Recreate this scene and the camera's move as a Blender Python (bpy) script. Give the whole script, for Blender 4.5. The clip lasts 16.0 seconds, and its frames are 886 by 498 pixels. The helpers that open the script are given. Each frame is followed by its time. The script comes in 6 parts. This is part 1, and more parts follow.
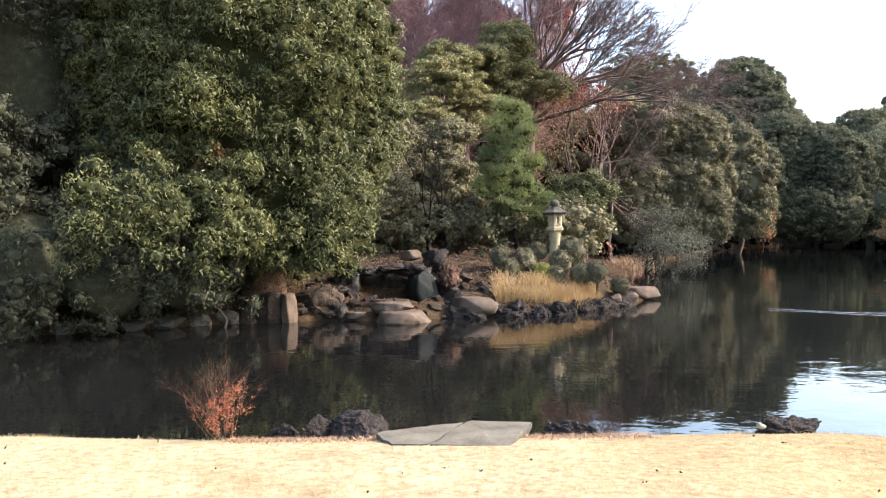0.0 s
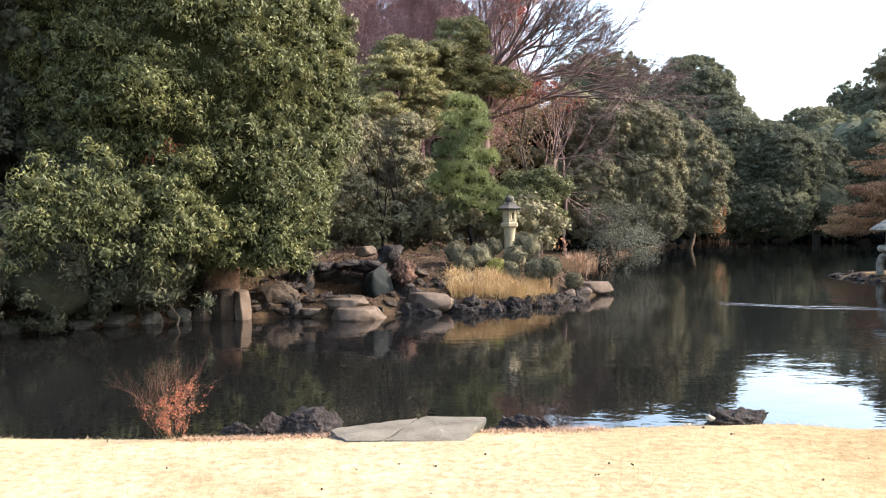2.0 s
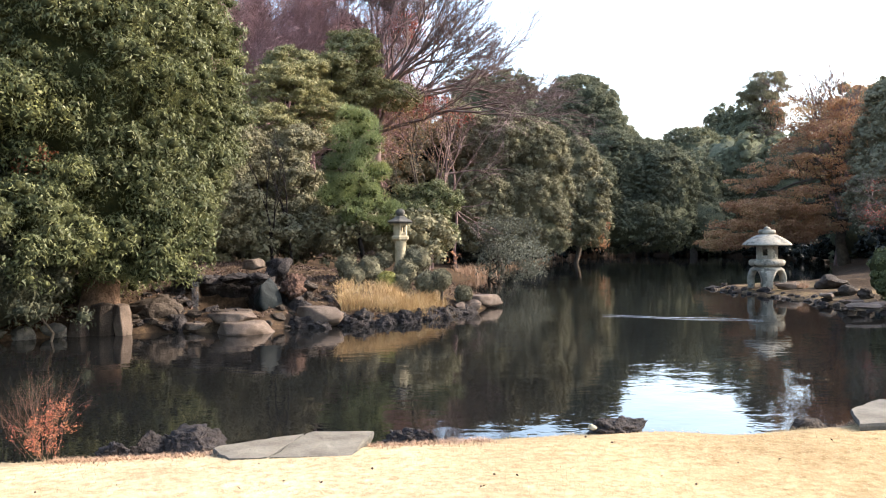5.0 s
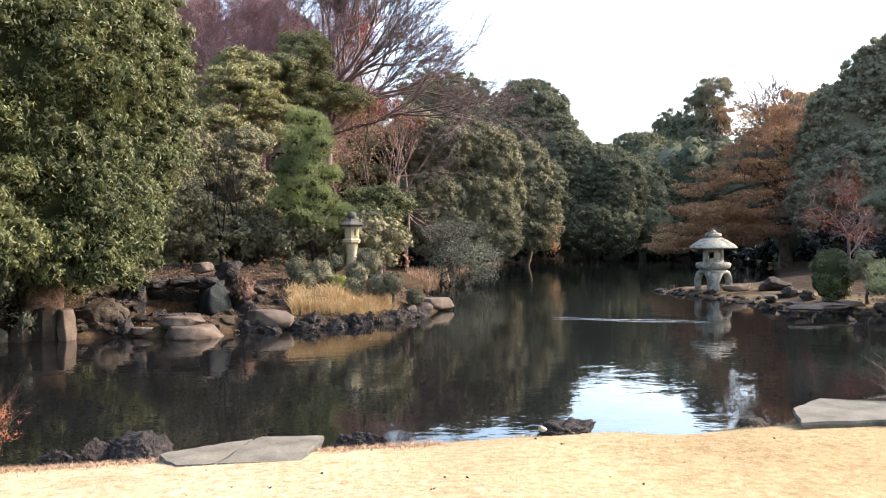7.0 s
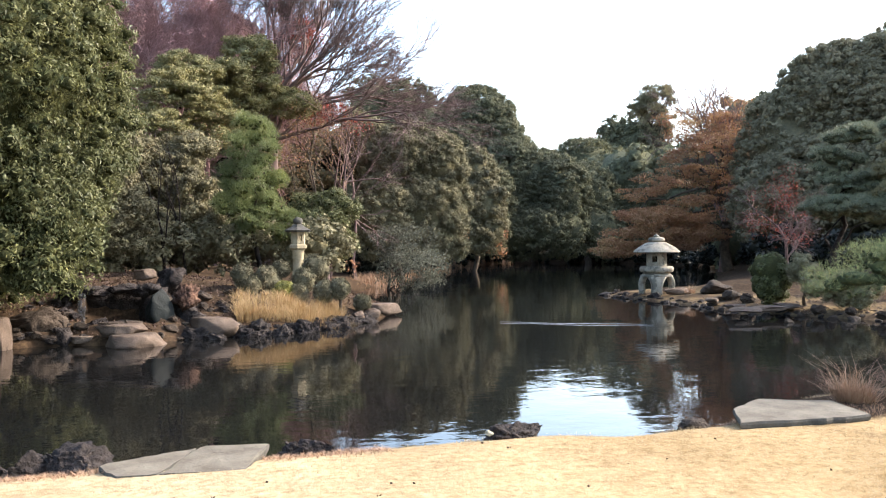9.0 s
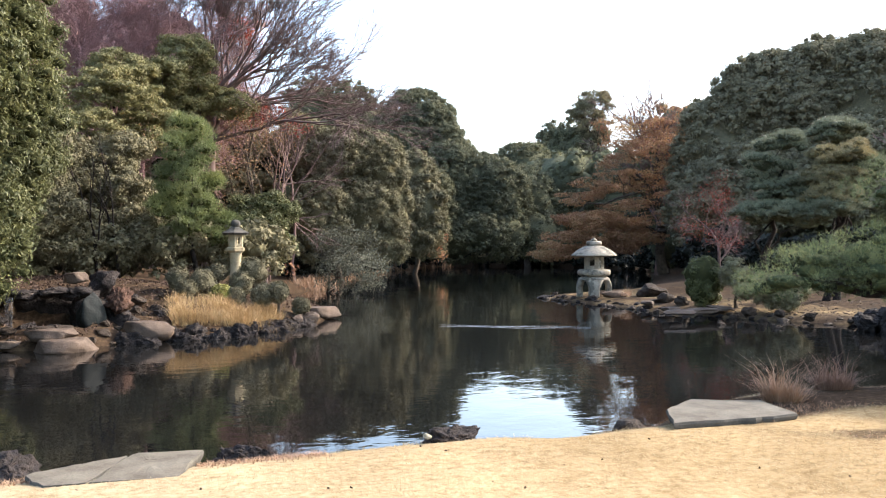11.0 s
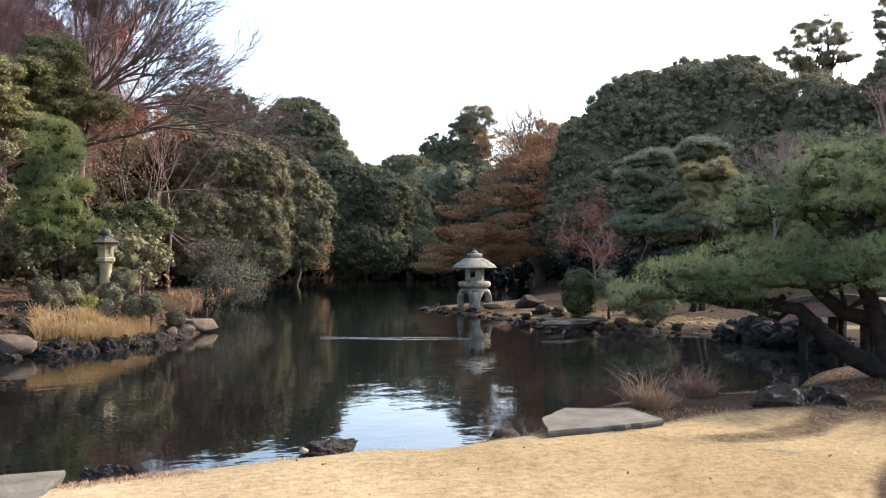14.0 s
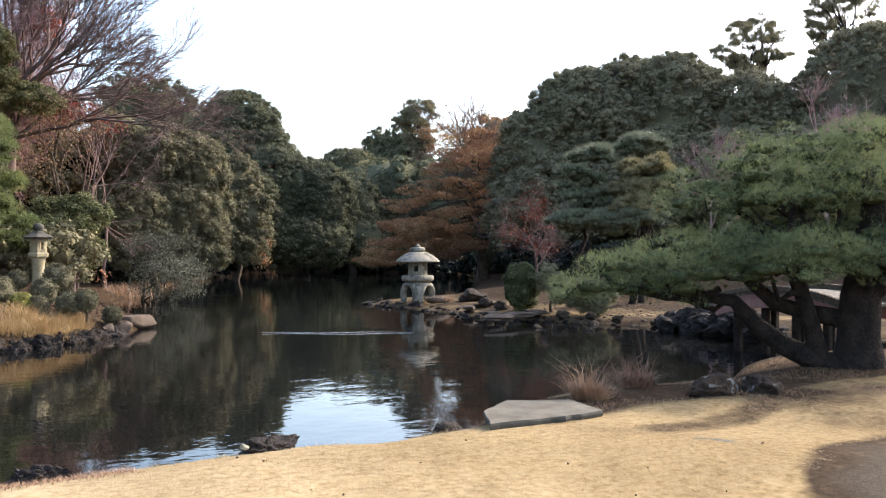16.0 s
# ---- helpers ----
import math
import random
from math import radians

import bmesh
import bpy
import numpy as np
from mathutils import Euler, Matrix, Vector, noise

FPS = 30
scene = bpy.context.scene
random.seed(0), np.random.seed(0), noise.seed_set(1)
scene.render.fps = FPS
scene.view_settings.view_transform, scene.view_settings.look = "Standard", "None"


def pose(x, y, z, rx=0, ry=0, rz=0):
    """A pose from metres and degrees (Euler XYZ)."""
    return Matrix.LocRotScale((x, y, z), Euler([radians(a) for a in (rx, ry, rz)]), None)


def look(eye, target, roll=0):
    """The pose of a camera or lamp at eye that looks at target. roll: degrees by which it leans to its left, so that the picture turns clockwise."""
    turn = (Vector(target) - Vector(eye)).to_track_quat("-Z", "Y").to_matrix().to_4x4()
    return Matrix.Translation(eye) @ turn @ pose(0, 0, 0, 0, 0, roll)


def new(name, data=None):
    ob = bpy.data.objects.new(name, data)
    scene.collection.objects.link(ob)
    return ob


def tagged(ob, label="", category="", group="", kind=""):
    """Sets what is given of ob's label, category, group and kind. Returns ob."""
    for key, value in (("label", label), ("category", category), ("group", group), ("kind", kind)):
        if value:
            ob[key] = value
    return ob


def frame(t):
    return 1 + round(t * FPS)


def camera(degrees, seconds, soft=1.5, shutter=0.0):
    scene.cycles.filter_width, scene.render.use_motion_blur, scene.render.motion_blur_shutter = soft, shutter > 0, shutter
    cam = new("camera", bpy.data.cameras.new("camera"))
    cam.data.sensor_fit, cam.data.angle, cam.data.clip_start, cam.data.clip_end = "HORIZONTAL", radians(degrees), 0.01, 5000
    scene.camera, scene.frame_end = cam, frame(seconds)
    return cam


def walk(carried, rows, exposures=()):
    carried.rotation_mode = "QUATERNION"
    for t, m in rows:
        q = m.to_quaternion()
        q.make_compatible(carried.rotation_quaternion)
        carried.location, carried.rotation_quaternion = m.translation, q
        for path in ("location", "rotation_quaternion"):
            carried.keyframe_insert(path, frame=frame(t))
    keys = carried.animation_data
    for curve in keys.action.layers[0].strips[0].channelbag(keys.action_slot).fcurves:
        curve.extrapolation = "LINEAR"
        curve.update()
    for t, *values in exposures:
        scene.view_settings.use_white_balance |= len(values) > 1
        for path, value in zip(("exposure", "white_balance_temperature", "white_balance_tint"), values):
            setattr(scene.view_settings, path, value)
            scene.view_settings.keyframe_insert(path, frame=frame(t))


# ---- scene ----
cam = camera(54.14, 16.0, soft=1.1)
# seconds, turn to the right, tilt up, lean to the right (degrees); the eye swings on a short arm as the holder turns
EYE, ARM = 2.0, 0.23
TURNS = [
    (0.0, 0.04, -1.67, 0.54), (0.5, 0.88, -1.68, 0.52), (1.0, 1.63, -1.87, 0.53), (1.5, 2.26, -1.93, 0.56),
    (2.0, 2.97, -1.97, 0.60), (2.5, 3.97, -1.84, 0.66), (3.0, 5.19, -1.57, 0.73), (3.5, 6.51, -1.53, 0.66),
    (4.0, 7.90, -1.39, 0.48), (6.5, 12.48, -0.96, 0.14), (7.0, 13.26, -0.96, 0.18), (7.5, 14.04, -0.87, 0.28),
    (8.0, 14.88, -0.83, 0.42), (8.5, 15.83, -0.70, 0.42), (11.0, 20.64, -0.44, 0.23), (11.5, 22.12, -0.16, 0.19),
    (12.0, 23.66, 0.12, 0.13), (12.5, 24.88, 0.29, -0.03), (13.0, 26.33, 0.46, -0.23), (13.5, 27.30, 0.28, -0.14),
    (14.0, 28.37, 0.32, -0.13), (14.5, 29.56, 0.32, -0.16), (15.0, 30.58, 0.24, -0.13), (15.5, 31.35, 0.11, -0.04),
    (16.0, 32.10, -0.07, 0.05),
]
walk(cam, [(t, pose(ARM * math.sin(radians(a)) - 0.01, ARM * (math.cos(radians(a)) - 1), EYE, 90 + tilt, lean, -a)) for t, a, tilt, lean in TURNS],
     exposures=[(0.0, 2.42), (3.0, 2.54), (8.0, 2.45), (11.5, 2.28), (13.0, 2.05), (16.0, 2.05)])

# ---- light ----
SUN_AZ, SUN_EL = 87.0, 32.0   # degrees to the right of the first view, and above the horizon
world = bpy.data.worlds.new("world")
scene.world = world
world.use_nodes = True
wn = world.node_tree.nodes
sky = wn.new("ShaderNodeTexSky")
sky.sky_type, sky.sun_disc = "NISHITA", False
sky.sun_elevation, sky.sun_rotation = radians(SUN_EL), radians(SUN_AZ)
sky.air_density, sky.dust_density = 1.0, 2.5
wn["Background"].inputs["Strength"].default_value = 0.15
world.node_tree.links.new(sky.outputs["Color"], wn["Background"].inputs["Color"])
sun = new("sun", bpy.data.lights.new("sun", "SUN"))
sun.data.energy, sun.data.angle, sun.data.color = 1.9, radians(0.6), (1.0, 0.93, 0.84)
sun_at = Vector((math.sin(radians(SUN_AZ)) * math.cos(radians(SUN_EL)), math.cos(radians(SUN_AZ)) * math.cos(radians(SUN_EL)), math.sin(radians(SUN_EL))))
sun.matrix_world = look(sun_at * 60, (0, 0, 0))


# ---- materials ----
def shader(name, rough=0.8, metal=0.0):
    m = bpy.data.materials.new(name)
    m.use_nodes = True
    n = m.node_tree.nodes
    b = n["Principled BSDF"]
    b.inputs["Roughness"].default_value, b.inputs["Metallic"].default_value = rough, metal
    return m, n, m.node_tree.links, b


def ramp(n, stops):
    r = n.new("ShaderNodeValToRGB")
    e = r.color_ramp.elements
    while len(e) < len(stops):
        e.new(0.5)
    for k, (p, c) in enumerate(stops):
        e[k].position, e[k].color = p, (*c, 1)
    return r


def noise_tex(n, links, scale, detail=5, rough=0.6, coords=None, stretch=None):
    t = n.new("ShaderNodeTexNoise")
    t.inputs["Scale"].default_value, t.inputs["Detail"].default_value, t.inputs["Roughness"].default_value = scale, detail, rough
    src = coords
    if src is None:
        src = n.new("ShaderNodeTexCoord").outputs["Object"]
    if stretch:
        mp = n.new("ShaderNodeMapping")
        mp.inputs["Scale"].default_value = stretch
        links.new(src, mp.inputs["Vector"])
        src = mp.outputs["Vector"]
    links.new(src, t.inputs["Vector"])
    return t


def mixed(n, links, fac, a, b, mode="MIX"):
    x = n.new("ShaderNodeMix")
    x.data_type, x.blend_type = "RGBA", mode
    for sock, v in ((x.inputs[0], fac), (x.inputs[6], a), (x.inputs[7], b)):
        if isinstance(v, (int, float)):
            sock.default_value = v
        elif isinstance(v, tuple):
            sock.default_value = (*v, 1)
        else:
            links.new(v, sock)
    return x.outputs[2]


def bump(n, links, b, height, strength, dist):
    u = n.new("ShaderNodeBump")
    u.inputs["Strength"].default_value, u.inputs["Distance"].default_value = strength, dist
    links.new(height, u.inputs["Height"])
    links.new(u.outputs["Normal"], b.inputs["Normal"])


INNER_SHADE = {}


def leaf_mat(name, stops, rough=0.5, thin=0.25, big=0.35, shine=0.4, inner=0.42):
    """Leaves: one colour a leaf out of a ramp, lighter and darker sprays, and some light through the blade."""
    INNER_SHADE[name] = inner_shade_mat("inner " + name, [(p, tuple(inner * v for v in c)) for p, c in stops])
    m, n, links, b = shader(name, rough)
    b.inputs["Specular IOR Level"].default_value = shine
    geo = n.new("ShaderNodeNewGeometry")
    r = ramp(n, stops)
    big_n = noise_tex(n, links, big, 3)
    add = n.new("ShaderNodeMath")
    add.operation = "MULTIPLY_ADD"
    links.new(big_n.outputs["Fac"], add.inputs[0])
    add.inputs[1].default_value = 1.3
    half = n.new("ShaderNodeMath")
    half.operation = "MULTIPLY_ADD"
    links.new(geo.outputs["Random Per Island"], half.inputs[0])
    half.inputs[1].default_value, half.inputs[2].default_value = 0.5, -0.4
    links.new(half.outputs[0], add.inputs[2])
    links.new(add.outputs[0], r.inputs["Fac"])
    links.new(r.outputs["Color"], b.inputs["Base Color"])
    if thin:
        tr = n.new("ShaderNodeBsdfTranslucent")
        links.new(r.outputs["Color"], tr.inputs["Color"])
        mx = n.new("ShaderNodeMixShader")
        mx.inputs[0].default_value = thin
        links.new(b.outputs[0], mx.inputs[1])
        links.new(tr.outputs[0], mx.inputs[2])
        links.new(mx.outputs[0], n["Material Output"].inputs["Surface"])
    return m


def inner_shade_mat(name, stops, scale=7.0):
    """The dense inside of a crown: the leaf's colours, finely mixed, dull, and darkened to stand for shade between
    sprays.
    """
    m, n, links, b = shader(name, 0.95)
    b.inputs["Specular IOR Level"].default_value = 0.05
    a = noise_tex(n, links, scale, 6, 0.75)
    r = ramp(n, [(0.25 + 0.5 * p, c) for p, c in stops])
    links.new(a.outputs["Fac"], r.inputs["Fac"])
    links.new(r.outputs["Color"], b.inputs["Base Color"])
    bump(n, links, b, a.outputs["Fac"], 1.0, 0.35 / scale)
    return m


def mottled(name, stops, scale=3.0, rough=0.85, grain=40.0, relief=0.4, dist=0.02, spots=None):
    """Stone, bark, soil: a coloured mottling, fine grain, relief and, if wanted, pale spots."""
    m, n, links, b = shader(name, rough)
    b.inputs["Specular IOR Level"].default_value = 0.15
    a = noise_tex(n, links, scale, 6)
    g = noise_tex(n, links, grain, 4)
    r = ramp(n, stops)
    links.new(a.outputs["Fac"], r.inputs["Fac"])
    col = mixed(n, links, 0.45, r.outputs["Color"], g.outputs["Fac"], "OVERLAY")
    if spots:
        size, colour, edge = spots
        s = noise_tex(n, links, size, 2)
        sr = ramp(n, [(edge, (0, 0, 0)), (edge + 0.04, (1, 1, 1))])
        links.new(s.outputs["Fac"], sr.inputs["Fac"])
        col = mixed(n, links, sr.outputs["Color"], col, colour)
    links.new(col, b.inputs["Base Color"])
    h = n.new("ShaderNodeMath")
    h.operation = "ADD"
    links.new(a.outputs["Fac"], h.inputs[0])
    links.new(g.outputs["Fac"], h.inputs[1])
    bump(n, links, b, h.outputs[0], relief, dist)
    return m


M = {}
M["oak_leaf"] = leaf_mat("evergreen leaf", [(0.0, (0.0563, 0.0624, 0.0301)), (0.4, (0.0909, 0.0954, 0.0408)), (0.72, (0.132, 0.131, 0.0487)), (1.0, (0.191, 0.179, 0.0585))], 0.5, 0.25, 0.5, 0.18, inner=0.36)
M["dark_leaf"] = leaf_mat("dark evergreen leaf", [(0.0, (0.0128, 0.0152, 0.0124)), (0.5, (0.024, 0.0261, 0.0194)), (1.0, (0.0453, 0.0449, 0.0277))], 0.6, shine=0.25)
# leaf colour darkened to stand for the shade on the left bank's tree
M["shade_leaf"] = leaf_mat("leaf darkened for shade", [(0.0, (0.032, 0.034, 0.0235)), (0.5, (0.056, 0.057, 0.0355)), (1.0, (0.099, 0.093, 0.052))], 0.7, 0.25, 0.3, shine=0.2, inner=0.85)
# far and hill leaf colours are lightened to stand for haze
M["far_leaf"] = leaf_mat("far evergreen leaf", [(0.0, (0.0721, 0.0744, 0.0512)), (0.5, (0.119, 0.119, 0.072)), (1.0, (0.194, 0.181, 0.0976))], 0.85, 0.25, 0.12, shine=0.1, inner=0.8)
M["hazy_leaf"] = leaf_mat("hill leaf paled for haze", [(0.0, (0.125, 0.115, 0.0778)), (0.5, (0.191, 0.17, 0.106)), (1.0, (0.276, 0.235, 0.137))], 0.85, 0.25, 0.15, shine=0.1, inner=0.75)
M["olive_leaf"] = leaf_mat("olive leaf", [(0.0, (0.119, 0.108, 0.0658)), (0.5, (0.16, 0.142, 0.0812)), (1.0, (0.208, 0.177, 0.0933))], 0.75, 0.15, 0.2, shine=0.2, inner=0.9)
M["mid_leaf"] = leaf_mat("mid green leaf", [(0.0, (0.122, 0.118, 0.0565)), (0.5, (0.188, 0.172, 0.0746)), (1.0, (0.273, 0.233, 0.0926))], 0.6, shine=0.25, inner=0.9)
M["grey_leaf"] = leaf_mat("grey green leaf", [(0.0, (0.0558, 0.0558, 0.0418)), (0.5, (0.112, 0.11, 0.079)), (1.0, (0.204, 0.2, 0.149))], 0.8, shine=0.1)
M["needle"] = leaf_mat("pine needle", [(0.0, (0.0588, 0.0814, 0.0493)), (0.5, (0.153, 0.178, 0.0829)), (1.0, (0.412, 0.38, 0.146))], 0.6, 0.25, 0.8, shine=0.15, inner=0.4)
M["blue_needle"] = leaf_mat("blue green needle", [(0.0, (0.0782, 0.1, 0.0427)), (0.5, (0.149, 0.173, 0.0626)), (1.0, (0.273, 0.28, 0.0763))], 0.5, 0.2, 0.8)
M["pad_needle"] = leaf_mat("clipped pine needle", [(0.0, (0.0896, 0.0974, 0.0626)), (0.5, (0.163, 0.173, 0.107)), (1.0, (0.293, 0.279, 0.157))], 0.5, 0.15, 0.8)
M["gold_needle"] = leaf_mat("golden pine needle", [(0.0, (0.111, 0.111, 0.0686)), (0.5, (0.222, 0.187, 0.0944)), (1.0, (0.416, 0.305, 0.12))], 0.5, 0.15, 0.8)
M["maple_leaf"] = leaf_mat("orange brown maple leaf", [(0.0, (0.16, 0.078, 0.05)), (0.4, (0.3, 0.14, 0.07)), (0.7, (0.33, 0.19, 0.085)), (1.0, (0.3, 0.24, 0.1))], 0.6, 0.35)
M["red_leaf"] = leaf_mat("red maple leaf", [(0.0, (0.125, 0.0264, 0.0211)), (0.5, (0.26, 0.0458, 0.0299)), (1.0, (0.395, 0.114, 0.0528))], 0.6, 0.35)
M["rust_leaf"] = leaf_mat("rusty leaf", [(0.0, (0.11, 0.085, 0.05)), (0.5, (0.22, 0.14, 0.07)), (1.0, (0.45, 0.2, 0.06))], 0.6, 0.3)
M["azalea_leaf"] = leaf_mat("clipped azalea leaf", [(0.0, (0.0728, 0.0672, 0.0468)), (0.5, (0.128, 0.115, 0.0716)), (1.0, (0.226, 0.187, 0.117))], 0.9, 0.1, 0.5, 0.08, inner=0.8)
M["yellow_leaf"] = leaf_mat("yellowing leaf", [(0.0, (0.1, 0.1, 0.03)), (0.5, (0.2, 0.19, 0.05)), (1.0, (0.34, 0.3, 0.08))], 0.6, 0.2, 2.0)
M["straw"] = leaf_mat("dry golden grass", [(0.0, (0.27, 0.17, 0.075)), (0.5, (0.43, 0.29, 0.14)), (1.0, (0.58, 0.44, 0.25))], 0.7, 0.25, 1.5)
M["turf"] = leaf_mat("dry turf blade", [(0.0, (0.327, 0.245, 0.133)), (0.5, (0.404, 0.318, 0.185)), (1.0, (0.473, 0.387, 0.241))], 0.8, 0.5, 0.8)
M["tuft"] = leaf_mat("dry pinkish grass", [(0.0, (0.19, 0.102, 0.056)), (0.5, (0.342, 0.204, 0.12)), (1.0, (0.475, 0.323, 0.208))], 0.7, 0.2, 1.5)
M["rust_grass"] = leaf_mat("reddish dry grass", [(0.0, (0.12, 0.06, 0.04)), (0.5, (0.25, 0.14, 0.09)), (1.0, (0.4, 0.26, 0.17))], 0.7, 0.2, 1.5)
M["litter"] = leaf_mat("fallen leaf", [(0.0, (0.03, 0.016, 0.01)), (0.5, (0.075, 0.04, 0.025)), (1.0, (0.15, 0.09, 0.055))], 0.8, 0.0, 1.5)
M["bark"] = mottled("brown bark", [(0.3, (0.035, 0.027, 0.02)), (0.7, (0.12, 0.09, 0.065))], 4, 0.9, 30, 0.8, 0.03)
M["stump"] = mottled("rotten red brown wood", [(0.3, (0.03, 0.017, 0.012)), (0.6, (0.09, 0.05, 0.035)), (0.85, (0.2, 0.125, 0.09))], 7, 0.95, 30, 1.0, 0.04)
M["pine_bark"] = mottled("dark pine bark", [(0.3, (0.011, 0.00828, 0.00702)), (0.7, (0.0388, 0.0277, 0.0221))], 6, 0.9, 24, 1.0, 0.04)
M["pale_bark"] = mottled("pale smooth bark", [(0.3, (0.068, 0.0397, 0.0252)), (0.7, (0.19, 0.115, 0.072))], 9, 0.9, 30, 1.0, 0.04)
M["twig"] = mottled("grey purple twigs", [(0.3, (0.181, 0.106, 0.104)), (0.7, (0.434, 0.258, 0.244))], 2, 0.9, 20, 0.2, 0.01)
M["red_twig"] = mottled("red brown twigs", [(0.3, (0.078, 0.039, 0.0252)), (0.7, (0.187, 0.101, 0.066))], 2, 0.9, 20, 0.2, 0.01)
M["dark_twig"] = mottled("dark brown branches", [(0.3, (0.078, 0.0515, 0.0444)), (0.7, (0.215, 0.141, 0.122))], 2, 0.9, 20, 0.3, 0.01)
M["orange_leaf"] = leaf_mat("orange red azalea leaf", [(0.0, (0.2, 0.04, 0.025)), (0.5, (0.32, 0.085, 0.04)), (1.0, (0.42, 0.22, 0.08))], 0.6, 0.3, 3.0)
M["granite"] = mottled("weathered pale granite", [(0.25, (0.13, 0.11, 0.083)), (0.5, (0.26, 0.225, 0.172)), (0.8, (0.37, 0.33, 0.265))], 5.5, 0.85, 70, 0.6, 0.014, (4.2, (0.13, 0.118, 0.092), 0.56))
M["yellow_granite"] = mottled("weathered yellowish granite", [(0.25, (0.17, 0.135, 0.08)), (0.5, (0.33, 0.27, 0.17)), (0.8, (0.43, 0.36, 0.24))], 3.5, 0.85, 70, 0.5, 0.012, (2.3, (0.2, 0.17, 0.11), 0.62))
M["dark_granite"] = mottled("dark mossy granite, also slab side shade", [(0.3, (0.0401, 0.0372, 0.0315)), (0.7, (0.114, 0.103, 0.0856))], 5, 0.9, 60, 0.5, 0.015)
M["lava"] = mottled("dark lava rock", [(0.3, (0.012, 0.0095, 0.0085)), (0.55, (0.032, 0.0255, 0.023)), (0.85, (0.085, 0.07, 0.062))], 5, 0.9, 26, 1.0, 0.05)
M["stone"] = mottled("grey brown river stone", [(0.3, (0.0538, 0.037, 0.0266)), (0.55, (0.101, 0.072, 0.0532)), (0.8, (0.174, 0.128, 0.095))], 2.4, 0.8, 40, 0.6, 0.03)
M["slab"] = mottled("worn grey slab stone", [(0.25, (0.055, 0.044, 0.031)), (0.5, (0.125, 0.106, 0.08)), (0.75, (0.185, 0.16, 0.122))], 3.2, 0.85, 60, 0.35, 0.012)
M["lichen"] = mottled("lichen spotted boulder", [(0.3, (0.02, 0.013, 0.009)), (0.7, (0.06, 0.042, 0.03))], 4, 0.9, 30, 0.8, 0.04, (6.5, (0.17, 0.165, 0.15), 0.6))
M["green_stone"] = mottled("grey green standing stone", [(0.3, (0.006, 0.0075, 0.0069)), (0.7, (0.0156, 0.0186, 0.0168))], 4, 0.7, 30, 0.6, 0.02)
M["brown_stone"] = mottled("brown weathered stone", [(0.3, (0.022, 0.0155, 0.011)), (0.55, (0.05, 0.036, 0.026)), (0.85, (0.1, 0.076, 0.057))], 3, 0.85, 30, 0.9, 0.04)
M["bridge_wood"] = mottled("reddish brown bridge board", [(0.3, (0.156, 0.072, 0.06)), (0.7, (0.312, 0.168, 0.144))], 3, 0.75, 30, 0.3, 0.01)
M["deck_wood"] = mottled("bleached timber", [(0.3, (0.09, 0.075, 0.057)), (0.7, (0.15, 0.129, 0.102))], 3, 0.8, 30, 0.3, 0.01)
M["foam"] = mottled("pale ripple crest", [(0.3, (0.12, 0.125, 0.13)), (0.7, (0.34, 0.35, 0.36))], 6, 0.3, 40, 0.1, 0.01)
M["fall"] = mottled("falling water", [(0.3, (0.2, 0.21, 0.22)), (0.7, (0.5, 0.51, 0.53))], 30, 0.25, 80, 0.3, 0.01)
M["fall"].node_tree.nodes["Principled BSDF"].inputs["Alpha"].default_value = 0.12
M["pebble"] = mottled("pale pebble", [(0.3, (0.18, 0.156, 0.108)), (0.7, (0.3, 0.264, 0.192))], 8, 0.8, 60, 0.3, 0.01)


def water_mat():
    m, n, links, b = shader("dark pond water", 0.015)
    b.inputs["IOR"].default_value = 1.333
    co = n.new("ShaderNodeNewGeometry").outputs["Position"]
    mud = noise_tex(n, links, 0.25, 3, coords=co)
    r = ramp(n, [(0.3, (0.0045, 0.0045, 0.0045)), (0.7, (0.008, 0.0078, 0.0075))])
    links.new(mud.outputs["Fac"], r.inputs["Fac"])
    links.new(r.outputs["Color"], b.inputs["Base Color"])
    small = noise_tex(n, links, 3.2, 3, 0.55, coords=co, stretch=(0.75, 1.0, 1.0))
    wide = noise_tex(n, links, 0.5, 2, 0.5, coords=co)
    h = n.new("ShaderNodeMath")
    h.operation = "MULTIPLY_ADD"
    links.new(wide.outputs["Fac"], h.inputs[0])
    h.inputs[1].default_value = 3.0
    links.new(small.outputs["Fac"], h.inputs[2])
    bump(n, links, b, h.outputs[0], 0.16, 0.02)
    return m


M["water"] = water_mat()


